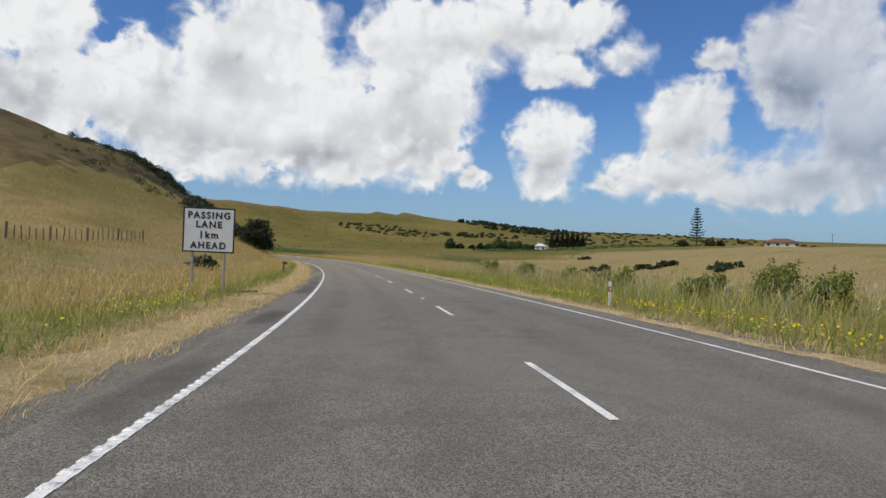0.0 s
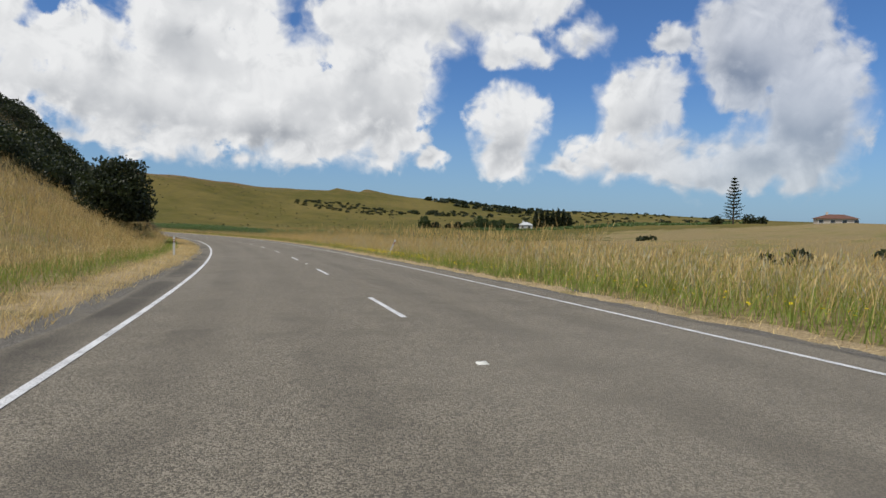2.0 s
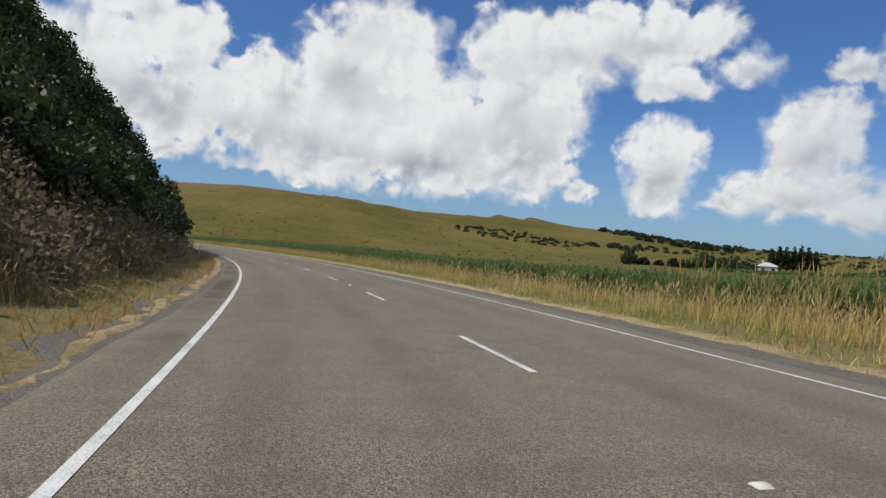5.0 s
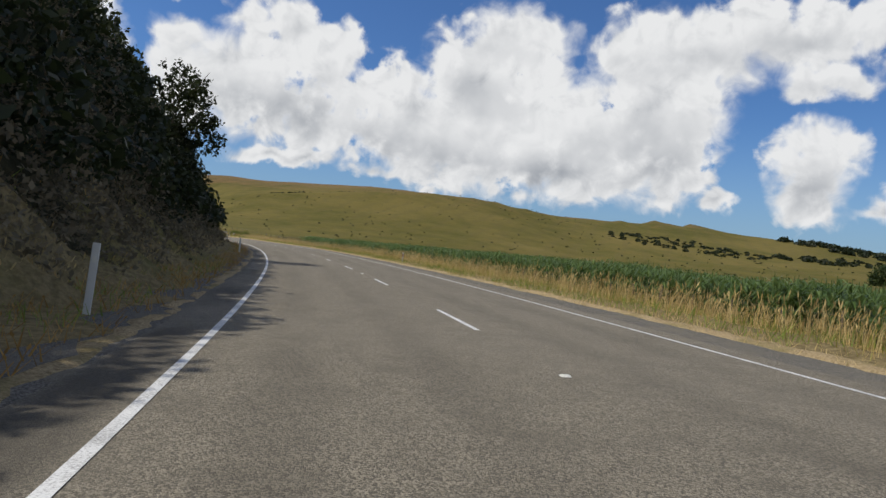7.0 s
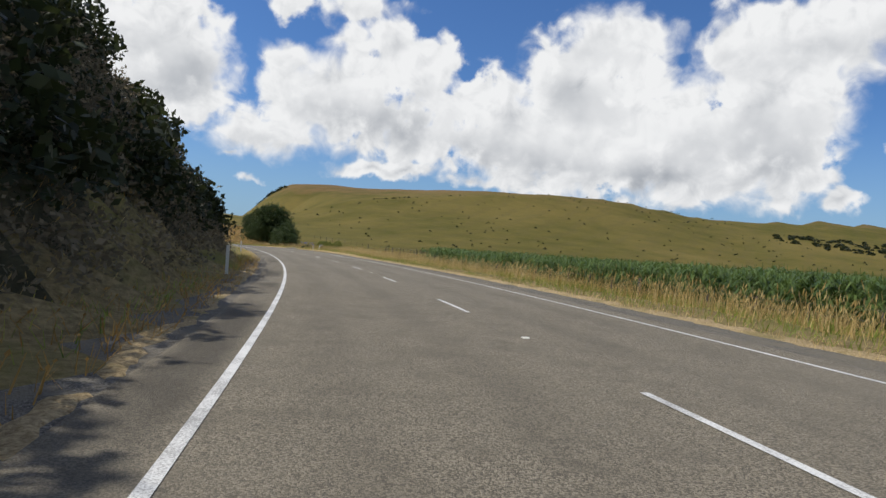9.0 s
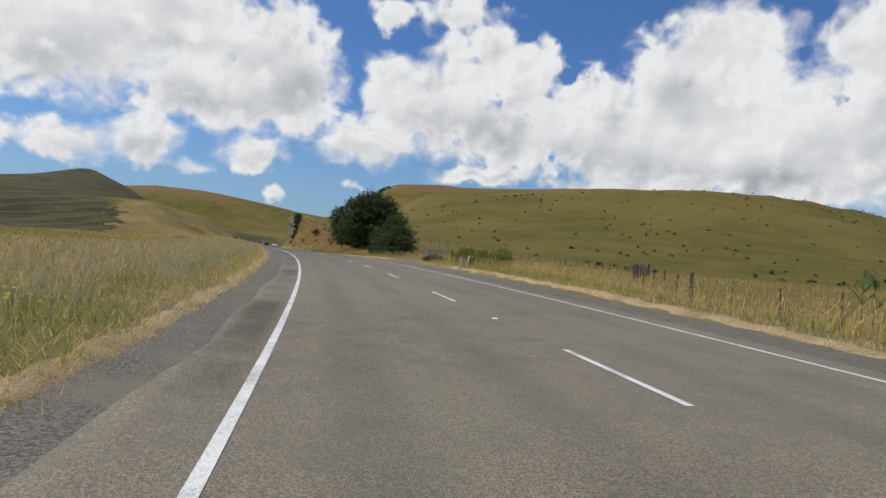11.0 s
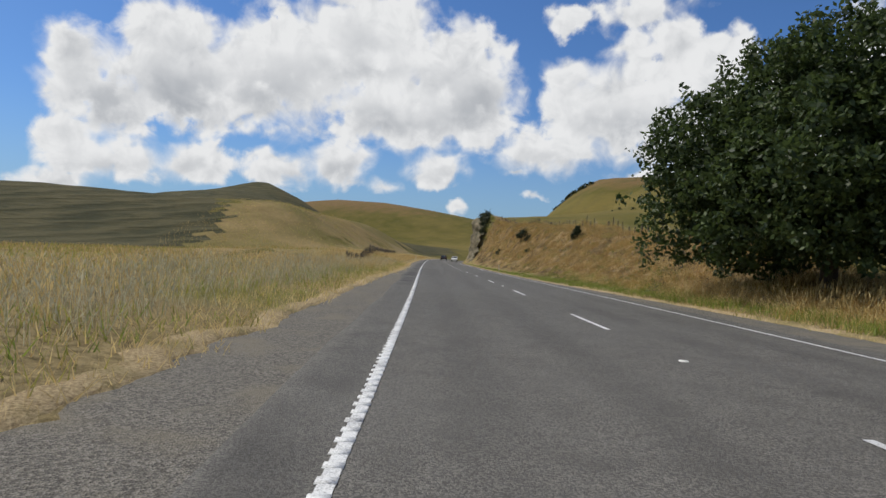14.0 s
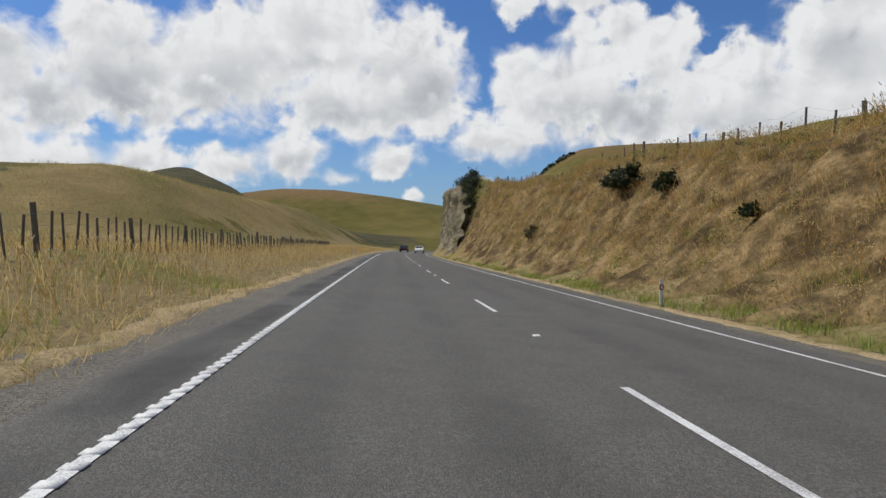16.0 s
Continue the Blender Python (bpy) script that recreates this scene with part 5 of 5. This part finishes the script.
for x, y, r in ((20, 438, 3.4), (27, 442, 2.6), (41, 446, 2.4), (47, 449, 3.3), (53, 444, 4.2), (58, 450, 3.1), (62, 446, 4.8), (68, 452, 3.9), (73, 447, 3.2), (79, 455, 2.6), (36, 452, 2.0)):
    k = RNG.uniform(0.7, 1.25)
    tree("willow", "rounded green willow on the valley floor", "tree", at_xy(x, y), [(0, 0, r * 0.8 * k, r, r, r * 0.75 * k), (r * 0.5, 0.3, r * 0.55 * k, r * 0.7, r * 0.7, r * 0.55 * k), (-r * 0.5, 0, r * 0.5 * k, r * 0.6, r * 0.7, r * 0.5 * k), (0.2 * r, 0, r * 1.35 * k, r * 0.5, r * 0.5, r * 0.45 * k)],
         1900, 0.5, M["bush" if r < 3 else "tree"], (r * 0.6, 0.25), group="willows on the valley floor")
n = 1500
t_ = RNG.rand(n)
x, y = 36 + t_ * 92 + RNG.normal(size=n) * 3, 372 - t_ * 62 + RNG.normal(size=n) * 5
world_cover("shelter_hedge", x, y, RNG.uniform(0.8, 1.3, n), "long green band of tall crop below the hill", 0.7, 9, M["corn"])
n = 260
x, y = RNG.uniform(110, 420, n), RNG.uniform(560, 790, n)
world_cover("hill_scrub", x, y, RNG.uniform(1.0, 3.0, n), "scattered dark scrub on the far brown slopes", 1.0, 18, M["bush"], 0.7)


# ---- roadside furniture ----
def marker_post(m, label, band):
    root = thing("marker_post", label, "marker post", m, "marker posts along the road")
    bm = bmesh.new()
    box(bm, (0.10, 0.035, 1.06), (0, 0, 0.50), bevel=0.006)
    part("post", bm, M["white"], root)
    if band:
        bm = bmesh.new()
        box(bm, (0.106, 0.041, 0.16), (0, 0, 0.80), bevel=0.004)
        part("band", bm, M[band], root)
    bm = bmesh.new()
    box(bm, (0.05, 0.006, 0.09), (0, -0.0235 if band else -0.0205, 0.80), bevel=0.002)
    part("reflector", bm, M["lens"], root)
    return root


for s, o, lean, band in ((68, -5.57, 2, "red"), (101, -5.54, 0, "red"), (215, -5.65, 4, ""), (251, -5.45, 0, ""), (285, -5.7, 0, ""), (320, -6.1, 0, ""), (387, -6.3, 0, ""), (530, -5.9, 0, ""),
                         (29, 5.57, 0, "red"), (67, 5.4, 0, "red"), (102, 5.88, 24, "red"), (253, 6.4, 0, "red"), (479, 5.2, 0, "red")):
    marker_post(stand(s, o, 0, lean, 0, -0.05 if o < 0 or lean else -0.28), "white plastic marker post" + (" with a dark red band" if band else " with a pale reflector") + " in verge grass", band)


def road_sign(m):
    root = thing("road_sign", "weathered white passing lane sign on two steel posts", "road sign", m)
    for x in (-0.55, 0.55):
        bm = bmesh.new()
        tube(bm, (x, 0.05, -0.3), (x, 0.05, 3.0), 0.045, 0.045, 12)
        part("post", bm, M["steel"], root)
    w, h, z0 = 1.74, 1.52, 1.52
    for k, zc in enumerate((z0 + h * 0.28, z0 + h * 0.775)):
        bm = bmesh.new()
        box(bm, (w, 0.02, h * (0.56 if k == 0 else 0.43)), (0.012 * k, 0, zc), bevel=0.006)
        part("panel", bm, M["sign"], root)
    for size, at in (((w + 0.05, 0.024, 0.05), (0, -0.004, z0)), ((w + 0.05, 0.024, 0.05), (0, -0.004, z0 + h)), ((0.05, 0.024, h + 0.05), (-w / 2, -0.006, z0 + h / 2)), ((0.05, 0.024, h + 0.05), (w / 2, -0.006, z0 + h / 2))):
        bm = bmesh.new()
        box(bm, size, at, bevel=0.004)
        part("border", bm, M["black"], root)
    for word, size, z in (("PASSING", 0.32, z0 + 1.17), ("LANE", 0.32, z0 + 0.85), ("1km", 0.34, z0 + 0.48), ("AHEAD", 0.32, z0 + 0.12)):
        cu = bpy.data.curves.new("text", "FONT")
        cu.body, cu.size, cu.align_x, cu.extrude, cu.offset = word, size, "CENTER", 0.004, 0.008
        cu.space_character = 1.25
        tmp = bpy.data.objects.new("text", cu)
        scene.collection.objects.link(tmp)
        bpy.context.view_layer.update()
        me = bpy.data.meshes.new_from_object(tmp.evaluated_get(bpy.context.evaluated_depsgraph_get()))
        bpy.data.objects.remove(tmp)
        me.materials.clear()
        me.materials.append(M["black"])
        ob = new("lettering", me)
        ob.parent = root
        ob.matrix_local = pose(0, -0.017, z, 90, 0, 0)
    return root


road_sign(stand(33.4, -7.42, -6, 0, 0, -0.1) @ pose(0, 0, 0, 0, 1.5, 0))


def fence(name, label, line, step, tall, thick, wires, big_every=0, jitter=0.0, follow=True):
    """Posts along a line of (s, o) points, with wires between them."""
    ls = [ground_at(s, o) for s, o in line]
    pts = []
    carry = 0.0
    for (x0, y0, _a), (x1, y1, _b) in zip(ls, ls[1:]):
        d = math.hypot(x1 - x0, y1 - y0)
        t = carry
        while t < d:
            pts.append((x0 + (x1 - x0) * t / d, y0 + (y1 - y0) * t / d))
            t += step
        carry = t - d
    q = np.array(pts)
    z = terrain(q[:, 0], q[:, 1])
    root = thing(name, label, "fence", pose(q[0, 0], q[0, 1], z[0]))
    org = Vector((q[0, 0], q[0, 1], z[0]))
    shared = {}
    for kind, w, h in (("batten", thick, tall), ("strainer", thick * 2.0, tall * 1.12)):
        bm = bmesh.new()
        box(bm, (w, w * 0.8, h + 0.3), (0, 0, (h - 0.3) / 2), bevel=w * 0.12)
        me = bpy.data.meshes.new("post")
        bm.to_mesh(me)
        bm.free()
        me.materials.append(M["post"])
        shared[kind] = me
    for i, (x, y) in enumerate(pts):
        ob = new("post", shared["strainer" if big_every and i % big_every == 0 else "batten"])
        ob.parent = root
        ob.matrix_local = Matrix.Translation(Vector((x, y, z[i])) - org) @ pose(0, 0, 0, RNG.normal() * 3 * jitter, RNG.normal() * 3 * jitter, RNG.rand() * 90) @ Matrix.Diagonal((1, 1, RNG.uniform(0.88, 1.08), 1))
    for h in wires:
        bm = bmesh.new()
        for i in range(len(pts) - 1):
            tube(bm, Vector((*pts[i], z[i] + h)) - org, Vector((*pts[i + 1], z[i + 1] + h)) - org, 0.003, 0.003, 4)
        part("wire", bm, M["wire"], root)
    return root


fence("paddock_fence", "old batten fence across the dry paddock", [(48, -27), (66, -25), (84, -22)], 0.95, 1.05, 0.075, (0.4, 0.75, 0.98), 6, 1.0)
fence("roadside_fence", "leaning batten fence standing in tall grass", [(455, -9.8), (466, -9.8), (490, -10.1), (530, -11.5), (575, -13.5)], 0.62, 1.0, 0.055, (0.35, 0.65, 0.92), 9, 1.0)
fence("bank_fence", "wooden post fence along the top of the cut bank", [(428, 16), (445, 14.2), (480, 13.4), (520, 13.2), (556, 13.2)], 1.5, 1.0, 0.075, (0.35, 0.7, 1.0), 6, 0.8)
fence("field_fence", "grey wooden fence between tall grass and maize", [(110, 13.5), (150, 14.6), (250, 15.4), (330, 15.0), (345, 13.6)], 2.6, 1.15, 0.07, (0.4, 0.75, 1.1), 8, 0.8)
fence("paddock_fence", "dark wooden fence below the grazed hill", [(346, 13.6), (357, 17), (375, 30), (395, 40), (420, 42), (434, 35), (446, 27)], 2.2, 1.05, 0.08, (0.35, 0.7, 1.0), 7, 0.8)


# maize behind the fence
def maize(s0, s1, o0, o1, density, leaves, seed):
    r = np.random.RandomState(seed)
    n = int((s1 - s0) * (o1 - o0) * density)
    s = r.uniform(s0, s1, n)
    o = np.round(r.uniform(o0, o1, n) / 0.75) * 0.75 + r.normal(size=n) * 0.05
    x, y, _z = on_road(s, o)
    z = terrain(x, y, s, o)
    h = 2.15 + 0.15 * waves(x, y, 20, 3) + r.normal(size=n) * 0.12
    k = np.repeat(np.arange(n), leaves)
    m = len(k)
    a = r.rand(m) * 6.283
    t = r.uniform(0.25, 1.0, m)
    l = 0.95 * (1.15 - 0.5 * t)
    root = np.stack([x[k], y[k], z[k] + h[k] * t * 0.85], -1)
    d = np.stack([np.cos(a), np.sin(a), 0 * a], -1)
    w = np.stack([-np.sin(a), np.cos(a), 0 * a], -1) * 0.055
    up = np.array([0, 0, 1.0])
    mid = root + d * l[:, None] * 0.45 + up * l[:, None] * 0.45
    tip = root + d * l[:, None] * 0.95 + up * (l * r.uniform(-0.1, 0.4, m))[:, None]
    v = np.stack([root - w * 0.5, root + w * 0.5, mid + w, mid - w, tip + w * 0.15, tip - w * 0.15], 1).reshape(-1, 3)
    i = np.arange(m)[:, None] * 6
    f = np.concatenate([i + [0, 1, 2, 3], i + [3, 2, 4, 5]])
    # stems
    b = len(v)
    st = np.stack([x, y, z], -1)
    g = np.array([0.018, 0, 0])
    sv = np.stack([st - g, st + g, st + g * 0.5 + up * h[:, None], st - g * 0.5 + up * h[:, None]], 1).reshape(-1, 3)
    f = np.concatenate([f, np.arange(n)[:, None] * 4 + [0, 1, 2, 3] + b])
    return stuff("maize", np.concatenate([v, sv]), f, M["corn"], "field of tall green maize behind the fence", "maize")


maize(165, 340, 16.6, 21.5, 5.0, 9, 5)
maize(150, 340, 21.5, 46, 1.1, 6, 6)


# ---- paddock entrance ----
ss = np.arange(378.5, 387.6, 0.5)
cols = []
for k, o in enumerate((6.6, 7.3, 8.0, 8.8, 9.6)):
    oo = np.full(len(ss), o) + 0.1 * waves(ss, 0 * ss + k, 3.0, 5)
    x, y, _z = on_road(ss, oo)
    cols.append(np.stack([x, y, terrain(x, y, ss, oo) + np.where((ss < 379) | (ss > 387), -0.15, (-0.2, 0.03, 0.035, 0.035, -0.1)[k])], -1))
drive = mesh_object("driveway", np.stack(cols, 1).reshape(-1, 3), grid_faces(len(ss), 5), M["gravel"])
tagged(drive, "gravel field entrance beside the road", "driveway", kind="structure")


def agapanthus(m):
    root = thing("agapanthus", "agapanthus clump with strap leaves and blue flower heads", "flowers", m)
    n = 900
    a, rad = RNG.rand(n) * 6.283, np.sqrt(RNG.rand(n))
    p = np.stack([np.cos(a) * rad * 1.2, np.sin(a) * rad * 1.6, RNG.uniform(0.05, 0.75, n) * (1.1 - rad * 0.5)], -1)
    v, f = quads(p, 0.13, 0.3, 3.2)
    mesh_object("leaves", v, f, M["tree"], root)
    for k in range(26):
        x, y, h = RNG.uniform(-1.1, 1.1), RNG.uniform(-1.5, 1.5), RNG.uniform(0.9, 1.25)
        bm = bmesh.new()
        tube(bm, (x * 0.8, y * 0.8, 0.2), (x, y, h), 0.009, 0.007, 5)
        stem = part("stalk", bm, M["green"], root)
        q = RNG.normal(size=(34, 3))
        q = q / np.linalg.norm(q, axis=1)[:, None] * 0.085 + [x, y, h]
        v, f = quads(q, 0.05, 0.2, 1.2)
        mesh_object("flower_head", v, f, M["blue"], stem)
    return root


agapanthus(stand(383.2, 10.6))
tree("low_shrub", "yellow-green shrub beside the field entrance", "bush", stand(374, 11.2), [(0, 0, 0.7, 1.2, 1.8, 0.8), (0.2, 1.2, 0.8, 0.9, 0.9, 0.8)], 5200, 0.07, M["fennel"])
for s, o, r in ((379.0, 12.3, 0.75), (376.4, 11.4, 0.8), (371.0, 11.4, 1.0), (368.5, 12.3, 1.15), (366.0, 11.0, 0.8)):
    tree("roadside_weeds", "tall leafy green weeds with small yellow flowers", "bush", stand(s, o), [(0, 0, 0.5 * r, 0.9 * r, 1.1 * r, 0.7 * r), (0.2, 0.4 * r, 0.95 * r, 0.6 * r, 0.7 * r, 0.5 * r), (-0.3 * r, -0.6 * r, 0.4 * r, 0.6 * r, 0.6 * r, 0.5 * r)], 4200, 0.06, M["fennel"], group="weeds beside the field entrance", shoots=30)


def gate(m):
    root = thing("farm_gate", "galvanised pipe farm gate between wooden posts", "gate", m)
    for x in (-0.15, 4.05):
        bm = bmesh.new()
        tube(bm, (x, 0, -0.3), (x, 0, 1.35), 0.11, 0.10, 10)
        part("gatepost", bm, M["post"], root)
    for z in (0.25, 0.5, 0.75, 1.1):
        bm = bmesh.new()
        tube(bm, (0.03, 0, z), (3.9, 0, z), 0.019 if z < 1.1 else 0.024, 0.019 if z < 1.1 else 0.024, 8)
        part("rail", bm, M["steel"], root)
    for a, b in (((0.03, 0, 0.25), (0.03, 0, 1.1)), ((3.9, 0, 0.25), (3.9, 0, 1.1)), ((0.03, 0, 0.25), (2.0, 0, 1.1)), ((2.0, 0, 0.25), (2.0, 0, 1.1))):
        bm = bmesh.new()
        tube(bm, a, b, 0.018, 0.018, 8)
        part("brace", bm, M["steel"], root)
    return root


gate(stand(385.2, 13.1, -3))


def letterbox(m):
    root = thing("letterbox", "yellow plastic letterbox on a wooden post", "letterbox", m)
    bm = bmesh.new()
    box(bm, (0.10, 0.10, 1.1), (0.1, 0, 0.3), bevel=0.008)
    part("post", bm, M["post"], root)
    bm = bmesh.new()
    box(bm, (0.62, 0.34, 0.2), (0, 0, 0.92), bevel=0.03)
    bmesh.ops.create_cone(bm, cap_ends=True, segments=20, radius1=0.17, radius2=0.17, depth=0.62, matrix=pose(0, 0, 1.0, 0, 90, 0))
    part("body", bm, M["yellow"], root)
    bm = bmesh.new()
    box(bm, (0.2, 0.012, 0.16), (0.22, -0.178, 0.9), bevel=0.004)
    part("flap", bm, M["white"], root)
    return root


letterbox(stand(382.8, 14.4, 4))


def culvert_rail(m, label):
    root = thing("culvert_rail", label, "rail", m)
    for y in (0.4, 1.7):
        bm = bmesh.new()
        box(bm, (0.1, 0.1, 1.0), (0, y, 0.35), bevel=0.01)
        part("post", bm, M["post"], root)
    bm = bmesh.new()
    box(bm, (0.04, 1.7, 0.15), (-0.07, 1.1, 0.76), pose(0, 0, 0, 3, 0, 0), bevel=0.006)
    part("board", bm, M["white"], root)
    bm = bmesh.new()
    box(bm, (0.04, 1.7, 0.14), (-0.12, -0.35, 0.36), pose(0, 0, 0, 31, 0, 0), bevel=0.006)
    part("fallen_board", bm, M["white"], root)
    return root


culvert_rail(stand(366.5, 9.0, -25), "broken white board rail over a roadside culvert")
marker_post(stand(361, 6.7, 0, 2, 0, -0.05), "plain white marker post in verge grass", "")
bm = bmesh.new()
foot_a, foot_b = Vector(ground_at(33.6, -6.5)), Vector(ground_at(34.9, -5.9))
tube(bm, Vector(), foot_b - foot_a, 0.035, 0.03, 8)
log = part("fallen_post", bm, M["post"])
log.matrix_world = Matrix.Translation(foot_a + Vector((0, 0, 0.07)))
tagged(log, "weathered broken post lying on the verge's edge", "post")
stub = thing("broken_post", "short grey wooden post with a tilted cap board", "post", stand(61, -6.9, 10, 4))
bm = bmesh.new()
box(bm, (0.13, 0.11, 1.0), (0, 0, 0.35), bevel=0.012)
part("post", bm, M["post"], stub)
bm = bmesh.new()
box(bm, (0.42, 0.05, 0.16), (0.08, -0.08, 0.82), pose(0, 0, 0, 0, 14, 0), bevel=0.01)
part("board", bm, M["bark"], stub)


# ---- farm buildings far off ----
def house(m, label, size, roof_mat, wall_mat, wins):
    w, d, h, rise = size
    root = thing("house", label, "house", m)
    bm = bmesh.new()
    box(bm, (w, d, h + 0.6), (0, 0, h / 2 - 0.3))
    wall = part("wall", bm, M[wall_mat], root)
    bm = bmesh.new()
    e = 0.6
    vs = [bm.verts.new(p) for p in ((-w / 2 - e, -d / 2 - e, h), (w / 2 + e, -d / 2 - e, h), (w / 2 + e, d / 2 + e, h), (-w / 2 - e, d / 2 + e, h), (-w / 2 + d / 2, 0, h + rise), (w / 2 - d / 2, 0, h + rise))]
    for f in ((0, 1, 5, 4), (2, 3, 4, 5), (1, 2, 5), (3, 0, 4), (3, 2, 1, 0)):
        bm.faces.new([vs[k] for k in f])
    roof = part("roof", bm, M[roof_mat], root)
    bm = bmesh.new()
    box(bm, (0.7, 0.7, 1.6), (-w * 0.22, 0, h + rise), bevel=0.03)
    part("chimney", bm, M[wall_mat], roof)
    for x in wins:
        bm = bmesh.new()
        box(bm, (1.5, 0.1, 1.2), (x, -d / 2 - 0.02, h * 0.55), bevel=0.02)
        fr = part("window", bm, M["white"], root)
        bm = bmesh.new()
        box(bm, (1.3, 0.06, 1.0), (x, -d / 2 - 0.06, h * 0.55))
        part("pane", bm, M["glass"], fr)
    return root


house(at_xy(150, 271, -25), "low farmhouse with a terracotta hipped roof", (12, 7, 2.3, 1.5), "roof", "wall", (-5, -1.5, 2, 5.5))
house(at_xy(84, 452, -12), "small white cottage among valley trees", (8, 6, 2.8, 1.8), "sign", "white", (-2, 2))
bm = bmesh.new()
tube(bm, (0, 0, -0.3), (0, 0, 6.5), 0.11, 0.08, 8)
box(bm, (1.6, 0.1, 0.1), (0, 0, 6.1))
pole = part("power_pole", bm, M["post"])
pole.matrix_world = at_xy(166, 262)
tagged(pole, "wooden power pole on the field's skyline", "pole")


# ---- cars far ahead ----
def car(m, label, paint):
    root = thing("car", label, "car", m, "cars far ahead on the road")
    prof = [(-2.2, 0.35), (-2.25, 0.75), (-2.1, 0.98), (-1.5, 1.05), (-0.95, 1.48), (0.55, 1.5), (1.15, 1.04), (2.0, 0.9), (2.2, 0.65), (2.15, 0.35)]
    bm = bmesh.new()
    sides = []
    for x, k in ((-0.88, 1), (0.88, 1)):
        sides.append([bm.verts.new((x * (0.84 if z > 1.2 else 1.0), y, z)) for y, z in prof])
    n = len(prof)
    for i in range(n):
        bm.faces.new((sides[0][i], sides[0][(i + 1) % n], sides[1][(i + 1) % n], sides[1][i]))
    bm.faces.new(sides[0][::-1])
    bm.faces.new(sides[1])
    bmesh.ops.bevel(bm, geom=list(bm.edges), offset=0.05, segments=2, affect="EDGES")
    body = part("body", bm, M[paint], root)
    for y, z0, z1, dy in ((-1.28, 1.06, 1.42, 0.36), (0.9, 1.06, 1.44, -0.42)):
        bm = bmesh.new()
        vs = [bm.verts.new(p) for p in ((-0.74, y - dy * 0.5 - math.copysign(0.05, dy), z0), (0.74, y - dy * 0.5 - math.copysign(0.05, dy), z0), (0.66, y + dy * 0.5 - math.copysign(0.05, dy), z1), (-0.66, y + dy * 0.5 - math.copysign(0.05, dy), z1))]
        bm.faces.new(vs)
        part("windscreen", bm, M["glass"], body)
    for x in (-0.8, 0.8):
        for y in (-1.35, 1.35):
            bm = bmesh.new()
            bmesh.ops.create_cone(bm, cap_ends=True, segments=20, radius1=0.33, radius2=0.33, depth=0.22, matrix=pose(x, y, 0.33, 0, 90, 0))
            wheel = part("wheel", bm, M["tyre"], root)
            bm = bmesh.new()
            bmesh.ops.create_cone(bm, cap_ends=True, segments=16, radius1=0.2, radius2=0.2, depth=0.24, matrix=pose(x, y, 0.33, 0, 90, 0))
            part("rim", bm, M["steel"], wheel)
    for x in (-0.68, 0.68):
        bm = bmesh.new()
        box(bm, (0.3, 0.08, 0.16), (x, -2.24, 0.8), bevel=0.02)
        part("tail_light", bm, M["red"], body)
    return root


def on_lane(s, o, turn=0):
    x, y, z = (float(v[0]) for v in on_road(np.array([float(s)]), o))
    return pose(x, y, z + crown(o), 0, 0, heading(s) + turn)


car(on_lane(604, -1.8), "dark grey car driving ahead on the road", "car_dark")
car(on_lane(596, 1.9, 180), "white car coming along the far lane", "car_white")


# ---- broken rock at the end of the cut ----
def rock_face():
    ss, hh = np.arange(546, 611, 0.8), np.linspace(0, 1, 19)
    A, B = np.meshgrid(ss, hh)
    bank_top = np.interp(A, [546, 560, 591, 606, 611], [7.8, 11.2, 13.8, 11.0, 7])
    foot_o = 6.5 + 0.4 * np.sin(A * 0.4)
    o = foot_o + B * (2.6 + 0.9 * np.sin(A * 0.23)) + 0.55 * waves(A * 3, B * 22, 7, 61) + 0.35 * waves(A * 3, B * 40, 3.2, 62)
    o -= 0.5 * (np.floor(B * 6) % 2) * B
    x, y, z = on_road(A, o)
    z = z + B * bank_top - 0.3 + 0.2 * waves(A * 3, B * 20, 4, 64)
    ob = mesh_object("rock_face", np.stack([x, y, z], -1).reshape(-1, 3), grid_faces(*A.shape), M["rock"])
    return tagged(ob, "weathered rock face at the end of the cutting", "rock face", kind="structure")


rock_face()
n = 120
rs, ro = RNG.uniform(540, 608, n), RNG.uniform(6.2, 10.5, n)
bush_cover("cliff_scrub", (rs, ro, RNG.uniform(0.35, 1.0, n)), "dark scrub and ferns growing on the rock face", 0.16, 120)
n = 320
rs, ro = RNG.uniform(430, 550, n), 6.4 + RNG.rand(n) ** 1.8 * 7
bush_cover("bank_scrub", (rs, ro, RNG.uniform(0.2, 0.6, n)), "low green weeds scattered over the cut bank", 0.07, 220, M["fennel"])

# tussocks and hollows that break up the cut bank
for key, n, lo, hi, leaf, label in (("dry", 420, 0.2, 0.55, 0.05, "golden grass tussocks on the cut bank"), ("rust", 420, 0.2, 0.6, 0.05, "rust-brown grass tussocks on the cut bank"), ("straw", 520, 0.18, 0.5, 0.045, "bleached grass tussocks low on the cut bank"), ("twig", 260, 0.25, 0.6, 0.05, "dead brown fern clumps on the cut bank")):
    rs, ro = RNG.uniform(418, 546, n), 6.7 + RNG.rand(n) * (3.0 if key == "straw" else 7)
    bush_cover("bank_tussocks", (rs, ro, RNG.uniform(lo, hi, n)), label, leaf, 300, M[key], 0.7)
n = 110
rs, ro = RNG.uniform(541, 562, n), RNG.uniform(6.0, 11.0, n)
bush_cover("cliff_scrub", (rs, ro, RNG.uniform(0.3, 0.8, n)), "ferns and grass hanging over the rock's edge", 0.11, 150, M["olive"])
